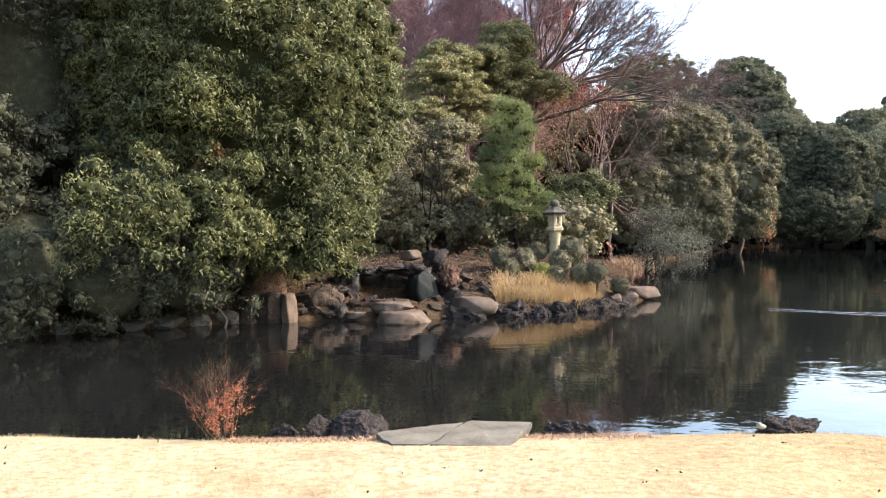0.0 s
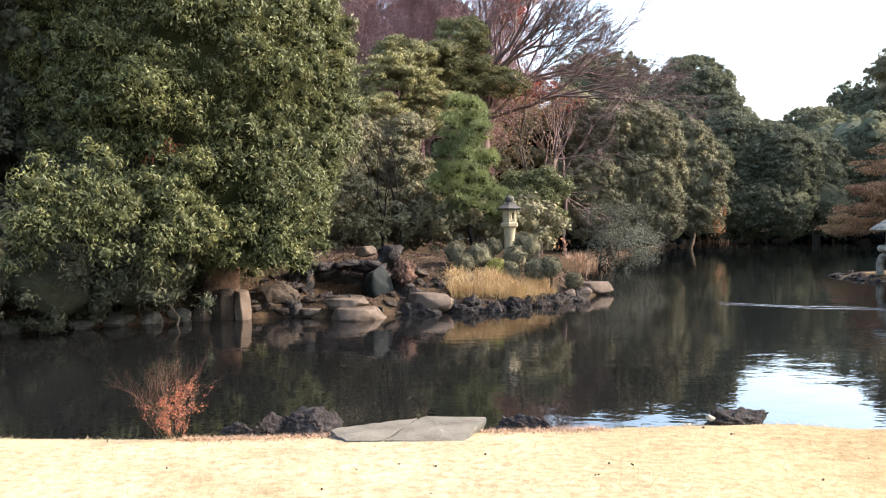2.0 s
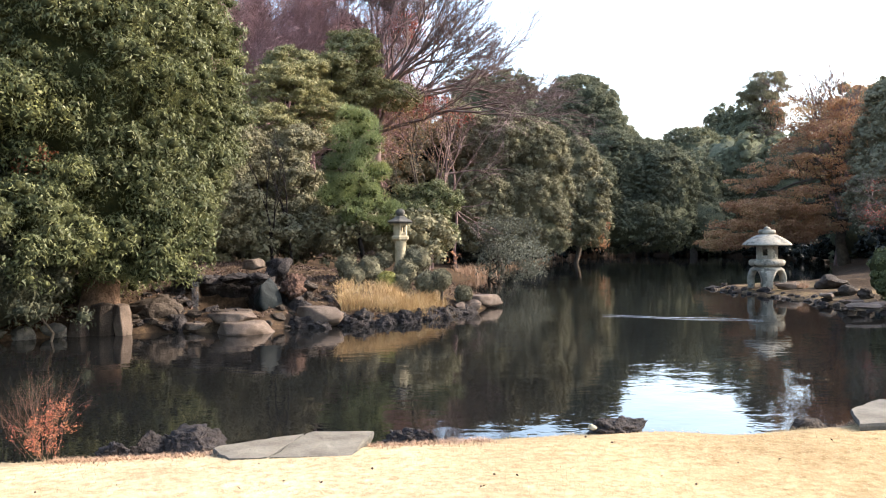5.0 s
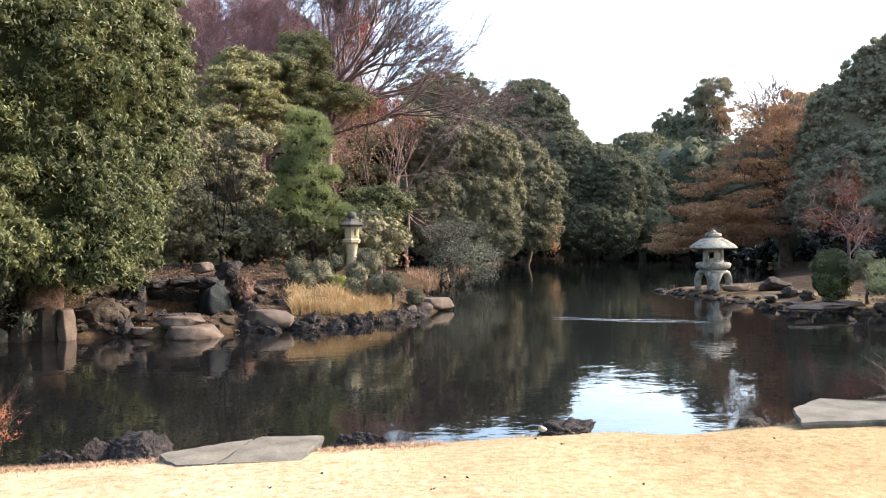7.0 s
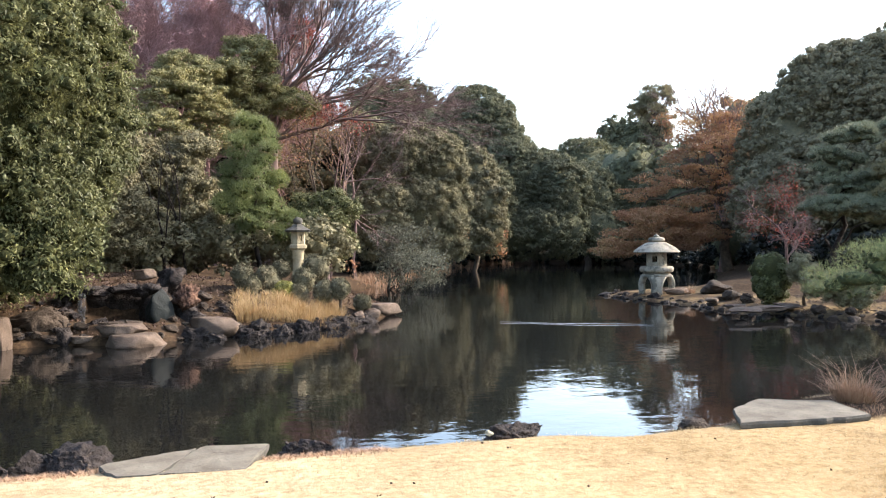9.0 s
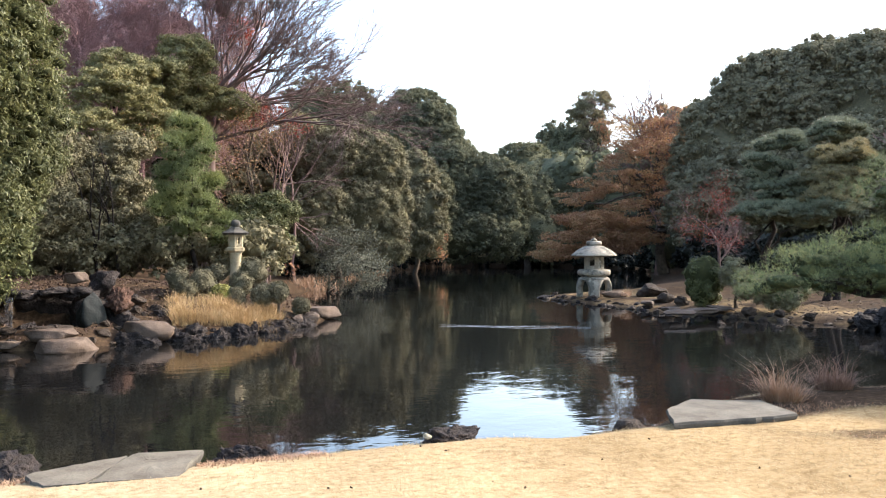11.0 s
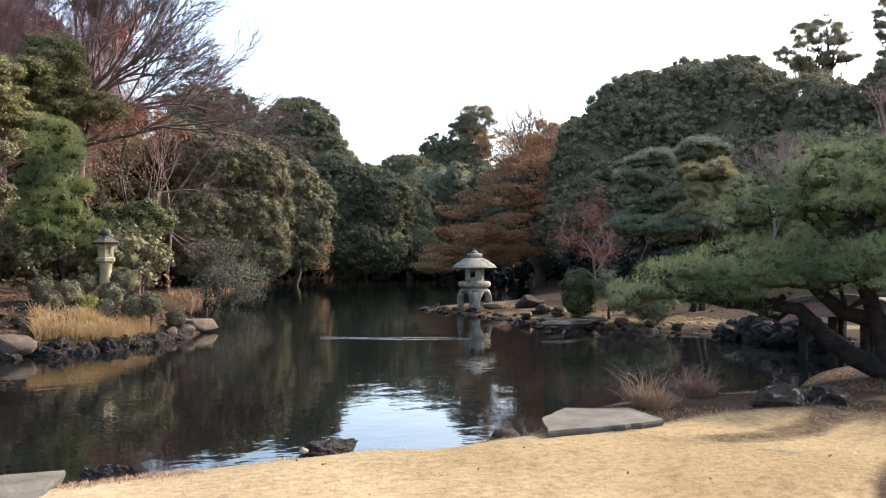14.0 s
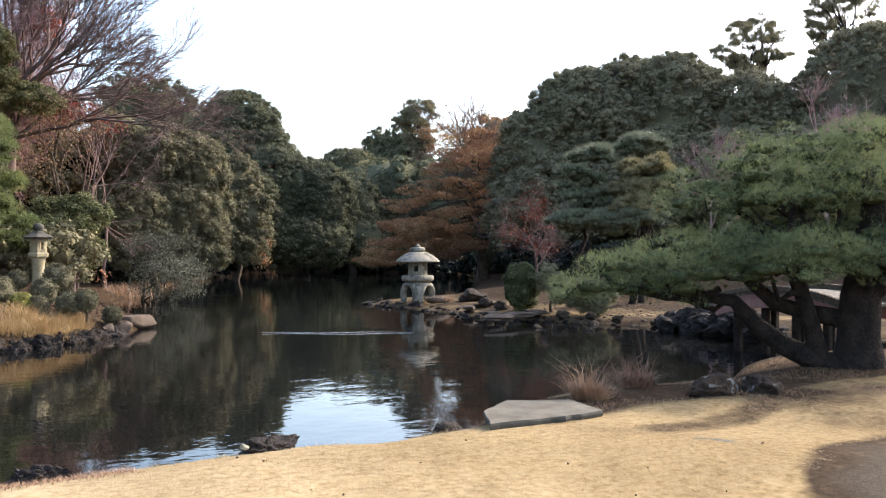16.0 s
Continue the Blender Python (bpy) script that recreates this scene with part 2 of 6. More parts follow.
def ground_mat():
    """Dry winter turf where lawn is 1, trodden brown earth where it is 0, grey gravel where gravel is 1."""
    m, n, links, b = shader("ground", 0.95)
    b.inputs["Specular IOR Level"].default_value = 0.03
    co = n.new("ShaderNodeNewGeometry").outputs["Position"]
    a1, a2 = n.new("ShaderNodeAttribute"), n.new("ShaderNodeAttribute")
    a1.attribute_name, a2.attribute_name = "lawn", "gravel"
    wide, fine, grain = noise_tex(n, links, 0.9, 5, coords=co), noise_tex(n, links, 14, 5, coords=co), noise_tex(n, links, 90, 3, coords=co)
    turf = ramp(n, [(0.28, (0.235, 0.17, 0.095)), (0.5, (0.375, 0.292, 0.182)), (0.72, (0.475, 0.392, 0.265))])
    links.new(fine.outputs["Fac"], turf.inputs["Fac"])
    patch = ramp(n, [(0.32, (0.74, 0.7, 0.64)), (0.5, (0.92, 0.9, 0.86)), (0.66, (1.05, 1.04, 1.0))])
    links.new(wide.outputs["Fac"], patch.inputs["Fac"])
    turf_c = mixed(n, links, 0.9, turf.outputs["Color"], patch.outputs["Color"], "MULTIPLY")
    a3 = n.new("ShaderNodeAttribute")
    a3.attribute_name = "thin"
    turf_c = mixed(n, links, a3.outputs["Fac"], turf_c, (0.8, 0.72, 0.6), "MULTIPLY")
    soil = ramp(n, [(0.3, (0.025, 0.016, 0.0098)), (0.55, (0.052, 0.0335, 0.021)), (0.8, (0.1, 0.066, 0.041))])
    links.new(fine.outputs["Fac"], soil.inputs["Fac"])
    soil_c = mixed(n, links, 0.5, soil.outputs["Color"], grain.outputs["Fac"], "OVERLAY")
    worn = noise_tex(n, links, 2.6, 6, 0.7, coords=co)
    tufty = ramp(n, [(0.55, (0, 0, 0)), (0.74, (1, 1, 1))])
    links.new(worn.outputs["Fac"], tufty.inputs["Fac"])
    soil_c = mixed(n, links, tufty.outputs["Color"], soil_c, (0.14, 0.092, 0.048))
    stones = ramp(n, [(0.35, (0.045, 0.036, 0.026)), (0.5, (0.08, 0.066, 0.05)), (0.65, (0.13, 0.11, 0.085))])
    links.new(grain.outputs["Fac"], stones.inputs["Fac"])
    s = n.new("ShaderNodeMath")
    s.operation = "MULTIPLY_ADD"
    links.new(wide.outputs["Fac"], s.inputs[0])
    s.inputs[1].default_value = 0.7
    links.new(a1.outputs["Fac"], s.inputs[2])
    edge = ramp(n, [(0.72, (0, 0, 0)), (0.98, (1, 1, 1))])
    links.new(s.outputs[0], edge.inputs["Fac"])
    col = mixed(n, links, edge.outputs["Color"], soil_c, turf_c)
    col = mixed(n, links, a2.outputs["Fac"], col, stones.outputs["Color"])
    links.new(col, b.inputs["Base Color"])
    h = n.new("ShaderNodeMath")
    h.operation = "ADD"
    links.new(fine.outputs["Fac"], h.inputs[0])
    links.new(grain.outputs["Fac"], h.inputs[1])
    bump(n, links, b, h.outputs[0], 0.35, 0.012)
    return m


M["ground"] = ground_mat()


# ---- building helpers ----
def at(az, d, z=0.0):
    """A place by its bearing to the right of the first view, its distance from the eye and its height."""
    return Vector((d * math.sin(radians(az)), d * math.cos(radians(az)), z))


def mesh_of(name, verts, faces, mat, smooth=False):
    """A mesh out of arrays: faces is a list of (n, k) index arrays."""
    me = bpy.data.meshes.new(name)
    verts = np.asarray(verts, dtype=np.float32)
    me.vertices.add(len(verts))
    me.vertices.foreach_set("co", verts.ravel())
    loops = np.concatenate([np.asarray(f, dtype=np.int32).ravel() for f in faces])
    sizes = np.concatenate([np.full(len(f), np.asarray(f).shape[1], dtype=np.int32) for f in faces])
    starts = np.concatenate([[0], np.cumsum(sizes)[:-1]]).astype(np.int32)
    me.loops.add(len(loops))
    me.loops.foreach_set("vertex_index", loops)
    me.polygons.add(len(sizes))
    me.polygons.foreach_set("loop_start", starts)
    if smooth:
        me.polygons.foreach_set("use_smooth", np.ones(len(sizes), dtype=bool))
    me.materials.append(mat)
    me.update(calc_edges=True)
    return me


def part(name, data, material, parent=None, label=""):
    """One mesh object, out of a bmesh or a mesh, under its thing."""
    if isinstance(data, bmesh.types.BMesh):
        me = bpy.data.meshes.new(name)
        data.to_mesh(me)
        data.free()
        me.materials.append(material)
        data = me
    ob = new(name, data)
    if parent is not None:
        ob.parent = parent
    if label:
        ob["label"] = label
    return ob


def thing(name, place, label, category, group=""):
    ob = new(name)
    ob.location = place
    ob.empty_display_size = 0.2
    return tagged(ob, label, category, group)


def ball(sub):
    bm = bmesh.new()
    bmesh.ops.create_icosphere(bm, subdivisions=sub, radius=1)
    out = np.array([v.co[:] for v in bm.verts]), np.array([[v.index for v in f.verts] for f in bm.faces])
    bm.free()
    return out


BALL, FINE_BALL = ball(1), ball(3)


def unit(v):
    return v / np.maximum(np.linalg.norm(v, axis=-1, keepdims=True), 1e-9)


def lobe_rows(lobes, base):
    """Domes by bearing, distance, height, half width and half height, as rows from the crown's own base."""
    return np.array([(*(at(a, d, z) - Vector(base)), r, h) for a, d, z, r, h in lobes])


def buried(p, shells, share):
    """Which points lie inside any of the domes."""
    hid = np.zeros(len(p), dtype=bool)
    for q in shells:
        hid |= (((p - q[:3]) / (q[[3, 3, 4]] * share)) ** 2).sum(1) < 1
    return hid


def mounds(seed, shells, count, size, low=-0.45, flat=0.8, sink=0.15):
    """Lobes heaped over the outer face of a crown's great domes."""
    rng = np.random.default_rng(seed)
    sh = lobe_rows(shells, (0, 0, 0))
    w = sh[:, 3] * (sh[:, 3] + sh[:, 4])
    out = []
    while len(out) < count:
        q = sh[rng.choice(len(sh), p=w / w.sum())]
        d = unit(rng.normal(size=3))
        if d[2] < low:
            continue
        r = size * rng.uniform(0.6, 1.35)
        p = q[:3] + d * np.maximum(q[[3, 3, 4]] - r * rng.uniform(sink, 1.0), 0.1)
        if buried(p[None], sh, 0.8)[0]:
            continue
        out.append((math.degrees(math.atan2(p[0], p[1])), math.hypot(p[0], p[1]), p[2], r, r * flat))
    return out


def clumps_of(rng, lobes, base, clump, count, up=0.25, inmost=0.6, shells=()):
    """Sprays spread over the lobes of a crown: centres and radii, from the crown's own base."""
    lob = lobe_rows(lobes, base)
    rows, near, far = lob, np.full(len(lob), inmost), np.ones(len(lob))
    w = lob[:, 3] * (lob[:, 3] + lob[:, 4])
    more = count
    if len(shells):
        great = lobe_rows(shells, base)
        gw = great[:, 3] * (great[:, 3] + great[:, 4])
        rows, w = np.concatenate([lob, great]), np.concatenate([w / w.sum(), 0.9 * gw / gw.sum()])
        near, far = np.concatenate([near, np.full(len(great), 0.9)]), np.concatenate([far, np.full(len(great), 1.05)])
        more = count * 3
    which = rng.choice(len(rows), more, p=w / w.sum())
    dirs = rng.normal(size=(more, 3))
    dirs[:, 2] += up
    dirs = unit(dirs)
    reach = rng.uniform(near[which], far[which])[:, None]
    c = rows[which, :3] + dirs * reach * rows[which][:, [3, 3, 4]]
    if len(shells):
        back = unit(np.array(base, dtype=float) * np.array([1, 1, 0]))
        away = (dirs @ back > 0.3) & (rng.uniform(0, 1, more) > 0.2)   # sparse on the side away from the camera, to fit its view
        c = c[~buried(c, great, 0.86) & ~away][:count]
    return c, clump * rng.uniform(0.65, 1.3, len(c)), lob


def cores(rng, centres, radii, flat, shape=BALL):
    """The dense inside of the sprays."""
    ico_v, ico_f = shape
    k, m = len(centres), len(ico_v)
    jit = rng.uniform(0.82, 1.1, (k, m, 1))
    v = centres[:, None] + ico_v[None] * jit * radii[:, None, None] * np.array([1, 1, flat])
    f = ico_f[None] + (np.arange(k) * m)[:, None, None]
    return v.reshape(-1, 3), f.reshape(-1, 3)


def leaves(rng, centres, radii, count, size, flat=0.8, droop=0.3, width=0.28, wild=0.55, tri=False, lean=0.2):
    which = rng.choice(len(centres), count, p=radii ** 2 / (radii ** 2).sum())
    dirs = unit(rng.normal(size=(count, 3)) + np.array([0, 0, lean]))
    p = centres[which] + dirs * (radii[which] * rng.uniform(0.62, 1.1, count))[:, None] * np.array([1, 1, flat])
    nrm = unit(dirs * 0.9 + rng.normal(size=(count, 3)) * wild + np.array([0, 0, 0.35]))
    t = unit(np.cross(nrm, rng.normal(size=(count, 3))))
    t[:, 2] -= droop
    t = unit(t)
    b = unit(np.cross(nrm, t))
    nrm = np.cross(t, b)
    s = (size * rng.uniform(0.65, 1.35, count))[:, None]
    v = np.stack([p, p + t * s * 0.45 + b * s * width + nrm * s * 0.08, p + t * s, p + t * s * 0.45 - b * s * width + nrm * s * 0.08], 1)
    if tri:
        v = np.stack([p - b * s * width, p + b * s * width, p + t * s], 1)
        return v.reshape(-1, 3), np.arange(count * 3).reshape(-1, 3)
    f = np.arange(count * 4).reshape(-1, 4)
    return v.reshape(-1, 3), f


def tufts(rng, centres, radii, count, size, flat, needles=6, up=0.8, width=0.035):
    which = rng.choice(len(centres), count, p=radii ** 2 / (radii ** 2).sum())
    dirs = rng.normal(size=(count, 3))
    dirs[:, 2] = np.abs(dirs[:, 2]) * 1.0 - 0.27
    dirs = unit(dirs)
    p = centres[which] + dirs * (radii[which] * rng.uniform(0.75, 1.03, count))[:, None] * np.array([1, 1, flat])
    axis = unit(dirs * 0.7 + np.array([0, 0, up]))
    d = unit(axis[:, None] + rng.normal(size=(count, needles, 3)) * 0.5)
    b = unit(np.cross(d, rng.normal(size=(count, needles, 3))))
    s = (size * rng.uniform(0.7, 1.3, (count, needles)))[..., None]
    q = p[:, None]
    v = np.stack([q - b * s * width, q + b * s * width, q + d * s], 2)
    return v.reshape(-1, 3), np.arange(count * needles * 3).reshape(-1, 3)


def foliage(name, lobes, base, mat, parent, seed, count, size, clump=0.5, sprays=80, flat=0.8, needle=False, core=0.74, droop=0.3, width=0.28, solid=0.45, wild=0.55, tri=False, needles=6, label="", inmost=0.6, shells=(), lean=0.2):
    """A crown: leaves or needle tufts round the dense inside of many sprays."""
    rng = np.random.default_rng(seed)
    c, r, lob = clumps_of(rng, lobes, Vector(base), clump, sprays, inmost=inmost, shells=shells)
    vs, fs, n0 = [], [], 0
    sets = []
    if core:
        sets.append(cores(rng, c, r * core, flat))
    if len(shells):
        lob, solid = lobe_rows(shells, base), 0.8
    if solid:
        k = lob[:, :3]
        v, f = cores(rng, k, np.ones(len(k)), 1, FINE_BALL)
        m = len(FINE_BALL[0])
        v = (np.repeat(k, m, 0) + (v - np.repeat(k, m, 0)) * np.repeat(lob[:, [3, 3, 4]], m, 0) * solid)
        sets.append((v, f))
    if needle:
        sets.append(tufts(rng, c, r, count, size, flat, needles, width=width))
    else:
        sets.append(leaves(rng, c, r, count, size, flat, droop, width, wild, tri, lean))
    for v, f in sets:
        vs.append(v)
        fs.append(f + n0)
        n0 += len(v)
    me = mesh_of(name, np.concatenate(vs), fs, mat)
    me.materials.append(INNER_SHADE[mat.name])
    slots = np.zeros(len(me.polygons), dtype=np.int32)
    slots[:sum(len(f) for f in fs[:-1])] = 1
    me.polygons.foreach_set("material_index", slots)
    return part(name, me, mat, parent, label)


def tubes(name, lines, mat, parent, sides=6, label=""):
    """Tapered limbs: lines of ((x, y, z), radius) points, in one mesh."""
    vs, fs, n0 = [], [], 0
    for pts, rad in lines:
        k = sides if rad[0] > 0.03 else 3
        pts = np.array(pts, dtype=float)
        tan = unit(np.gradient(pts, axis=0))
        ref = np.where(np.abs(tan[:, 2:3]) > 0.9, np.array([[1.0, 0, 0]]), np.array([[0, 0, 1.0]]))
        u = unit(np.cross(tan, ref))
        w = np.cross(tan, u)
        a = np.arange(k) * 2 * np.pi / k
        ring = u[:, None] * np.cos(a)[None, :, None] + w[:, None] * np.sin(a)[None, :, None]
        v = pts[:, None] + ring * np.array(rad)[:, None, None]
        i = np.arange(len(pts) - 1)[:, None] * k
        j = np.arange(k)[None]
        f = np.stack([i + j, i + (j + 1) % k, i + k + (j + 1) % k, i + k + j], -1).reshape(-1, 4)
        vs.append(v.reshape(-1, 3))
        fs.append(f + n0)
        n0 += len(pts) * k
    me = mesh_of(name, np.concatenate(vs), [np.concatenate(fs)], mat, True)
    return part(name, me, mat, parent, label)


def limb(rng, a, b, r0, r1, wobble=0.12, steps=6):
    """A crooked tapered limb from a to b."""
    a, b = np.array(a, dtype=float), np.array(b, dtype=float)
    u = np.linspace(0, 1, steps)[:, None]
    p = a + (b - a) * u
    p[1:-1] += rng.normal(size=(steps - 2, 3)) * wobble * np.linalg.norm(b - a) / steps
    return p, np.linspace(r0, r1, steps)


def branching(rng, start, way, length, radius, depth, spread=0.5, lift=0.15, forks=(2, 4), out=None):
    """A leafless crown: forking limbs down to twigs."""
    if out is None:
        out = []
    steps = 5
    p, d = np.array(start, dtype=float), unit(np.array(way, dtype=float))
    pts = [p]
    for _ in range(steps - 1):
        d = unit(d + rng.normal(size=3) * 0.13 + np.array([0, 0, lift * 0.2]))
        p = p + d * length / (steps - 1)
        pts.append(p)
    out.append((pts, np.linspace(radius, radius * 0.6, steps)))
    if depth > 0:
        for _ in range(rng.integers(*forks)):
            k = rng.integers(2, steps)
            side = unit(np.cross(d, rng.normal(size=3)))
            branching(rng, pts[k], d + side * spread * rng.uniform(0.6, 1.5) + np.array([0, 0, lift]), length * rng.uniform(0.55, 0.85), radius * 0.55, depth - 1, spread, lift, forks, out)
        branching(rng, pts[-1], d, length * 0.75, radius * 0.6, depth - 1, spread, lift, forks, out)
    return out


# ---- ground and water ----
# the pond's edge, bank by bank
BANKS = {
    "near": [(-60, 12), (-12, 7.9), (-5, 7.5), (-1.4, 7.2), (0.7, 7.2), (2.2, 7.3), (3.2, 7.25), (3.7, 7.0), (4.6, 7.1), (5.6, 7.9), (7.0, 8.1), (8.9, 7.9), (10, 8.2), (11, 8.9), (12.3, 9.3), (14, 8.6), (17, 7.0), (26, 3)],
    "right": [(26, 6), (19.5, 9.8), (18.0, 11.8), (17.1, 14.0), (16.4, 15.4), (15.2, 17.9), (14.4, 20.2), (14.3, 24.6), (14.1, 27.1), (15, 28.5)],
    "far": [(17.0, 28.0), (19.6, 29.6), (24.8, 36.4), (31.5, 46.5), (35.0, 54.0), (33, 62), (31, 66), (26, 68.5), (20, 62), (15, 54), (11, 46), (8.8, 42), (7.8, 36), (6.0, 32.5), (3.0, 29.5)],
    "island": [(3.4, 27.0), (5.2, 24.6), (5.7, 23.2), (5.3, 22.3), (4.4, 20.9), (3.75, 20.2), (2.7, 19.05), (1.8, 18.6), (1.0, 18.5), (0.2, 18.4), (-0.4, 17.9), (-1.5, 17.8), (-2.1, 18.0), (-3.2, 17.85)],
    "left": [(-3.9, 17.8), (-5.3, 17.0), (-7.2, 16.2), (-8.0, 15.5), (-20, 14), (-60, 17)],
}
# height of the bank's rim, how soon it is reached, the slope behind it, and its greatest height
RISE = {"near": (0.40, 0.3, 0.004, 0.6), "right": (0.17, 0.5, 0.03, 1.5), "far": (0.3, 0.8, 0.09, 5.0), "island": (0.3, 0.5, 0.23, 2.0), "left": (0.5, 0.6, 0.08, 3.0)}
EDGE = np.array([p for b in BANKS.values() for p in b], dtype=float)
EDGE_BANK = [k for k, b in BANKS.items() for _ in b]


def shore(x, y):
    """Distance to the water's edge (minus on the water) and the nearness of each bank."""
    x, y = np.asarray(x, dtype=float), np.asarray(y, dtype=float)
    best = {k: np.full(x.shape, 1e9) for k in BANKS}
    inside = np.zeros(x.shape, dtype=bool)
    n = len(EDGE)
    for i in range(n):
        (ax, ay), (bx, by) = EDGE[i], EDGE[(i + 1) % n]
        u = np.clip(((x - ax) * (bx - ax) + (y - ay) * (by - ay)) / ((bx - ax) ** 2 + (by - ay) ** 2), 0, 1)
        d = np.hypot(x - ax - u * (bx - ax), y - ay - u * (by - ay))
        k = EDGE_BANK[i]
        best[k] = np.minimum(best[k], d)
        if ay != by:
            inside ^= ((ay > y) != (by > y)) & (x < (bx - ax) * (y - ay) / (by - ay) + ax)
    s = np.min(np.stack(list(best.values())), axis=0)
    return np.where(inside, -s, s), best


def hills(x, y):
    return 0.5 * np.sin(x * 0.31 + 1.3) * np.sin(y * 0.27) + 0.5 * np.sin(x * 0.83 + y * 0.57)


def ground_z(x, y):
    s, best = shore(x, y)
    tot, z = 0.0, 0.0
    for k, (rim, soon, slope, most) in RISE.items():
        w = 1 / (best[k] + 0.05) ** 4
        pos = np.maximum(s, 0)
        z = z + w * np.minimum(rim * (1 - np.exp(-pos / soon)) + slope * pos, most)
        tot = tot + w
    z = z / tot
    hollow = np.maximum(np.abs(x + 1.2) / 0.75, np.abs(y - 19.35) / 0.85)   # the cascade's hollow
    z = np.where(hollow < 1.15, np.minimum(z, 0.12 + np.clip(hollow - 0.95, 0, 1) * 5), z)
    near = np.clip(1 - best["near"] / 3, 0, 1)
    bumps = np.where(s > 0, hills(x * 2, y * 2) * 0.02 * np.minimum(s, 1) * (1 + 3 * (1 - near) * np.minimum(s / 3, 1)), 0)
    return np.where(s > 0, z + bumps, -np.minimum(0.1 + 0.6 * -s, 1.2))


def steps_of(*runs):
    """Grid lines: (start, end, spacing) runs, and widening steps out to both sides."""
    a = np.concatenate([np.arange(s, e - 1e-6, d) for s, e, d in runs] + [[runs[-1][1]]])
    lo, hi = [a[0]], [a[-1]]
    d = runs[0][2]
    while lo[-1] > -900:
        d *= 1.35
        lo.append(lo[-1] - d)
    d = runs[-1][2]
    while hi[-1] < 900:
        d *= 1.35
        hi.append(hi[-1] + d)
    return np.concatenate([lo[::-1][:-1], a, hi[1:]])


GX = steps_of((-14, -5, 0.35), (-5, 12, 0.14), (12, 20, 0.3), (20, 40, 0.9))
GY = steps_of((-4, 2, 0.5), (2, 9.5, 0.12), (9.5, 30, 0.3), (30, 72, 0.9))
gx, gy = np.meshgrid(GX, GY)
gz = ground_z(gx, gy)
nx, ny = len(GX), len(GY)
gi = (np.arange(ny - 1)[:, None] * nx + np.arange(nx - 1)[None]).ravel()
ground_me = mesh_of("ground", np.stack([gx, gy, gz], -1).reshape(-1, 3), [np.stack([gi, gi + 1, gi + nx + 1, gi + nx], 1)], M["ground"], True)
gs, gbest = shore(gx, gy)


def lawn_amount(x, y, s, best):
    """1 on the clipped lawn, 0 on bare earth under the pine and on the wooded banks; lowered too where half shade is
    painted.
    """
    on_near = best["near"] <= np.minimum.reduce([best[k] for k in ("right", "far", "island", "left")]) + 0.01
    bare = np.clip((x - 3.8) / 1.6, 0, 1) * np.clip((y - 5.9 - 0.15 * np.sin(x * 2.1)) / 0.45, 0, 1)
    worn = np.clip((x - 4.6) / 1.2, 0, 1) * np.clip((0.45 - np.abs(y - 5.25 - 0.16 * np.sin(x * 1.7) - 0.05 * x)) / 0.3, 0, 1)   # a trodden strip
    edge = np.clip((path_side(x, y) + 0.35) / 0.3, 0, 1) * np.clip((4.5 - y) / 0.3, 0, 1)
    # beyond x 6.2 the earth colour stands in for half shade on the grass
    bare = np.maximum(np.maximum(bare, 0.7 * np.clip((x - 6.2) / 1.6, 0, 1)), np.maximum(0.8 * worn, 0.95 * edge))
    rim = np.clip((s - 0.12) / 0.3, 0, 1)
    return np.where(on_near, rim * (1 - 0.72 * bare), np.where((best["right"] <= np.minimum(best["far"], best["near"])) & (best["right"] < 2.6), 0.42, 0.1))


def path_side(x, y):
    """How far a spot lies on the gravel path's side of its edge."""
    return (x - 4.9) * 0.53 - (y - 3.47) * 0.85 - 0.22 + 0.05 * np.sin(x * 7) + 0.04 * np.sin(y * 11)


def gravel_amount(x, y):
    return np.clip(path_side(x, y) / 0.3, 0, 1) * np.clip((4.3 - y + 0.12 * np.sin(x * 5)) / 0.6, 0, 1) * 0.95


# turf colour turns darker and browner towards the right
thin = np.clip((gx - 0.2 + 0.5 * np.sin(gy * 1.3)) / 4.0, 0, 1)
for key, val in (("thin", thin), ("lawn", lawn_amount(gx, gy, gs, gbest)), ("gravel", np.maximum(gravel_amount(gx, gy) * 0.6, 0.08 * ((gbest["right"] < 3.0) & (gs > 0) & (gbest["right"] < gbest["near"]))))):
    ground_me.attributes.new(key, "FLOAT", "POINT").data.foreach_set("value", val.ravel().astype(np.float32))
ground = tagged(new("ground", ground_me), "dry golden winter lawn and brown wooded banks", "ground", kind="structure")

wx, wy = np.meshgrid(np.linspace(-70, 60, 40), np.linspace(2, 74, 24))
wi = (np.arange(23)[:, None] * 40 + np.arange(39)[None]).ravel()
water_me = mesh_of("water", np.stack([wx, wy, wx * 0], -1).reshape(-1, 3), [np.stack([wi, wi + 1, wi + 41, wi + 40], 1)], M["water"], True)
water = tagged(new("water", water_me), "dark still pond with soft ripples", "water", kind="structure")


def gz1(x, y):
    return float(ground_z(np.array([x]), np.array([y]))[0])


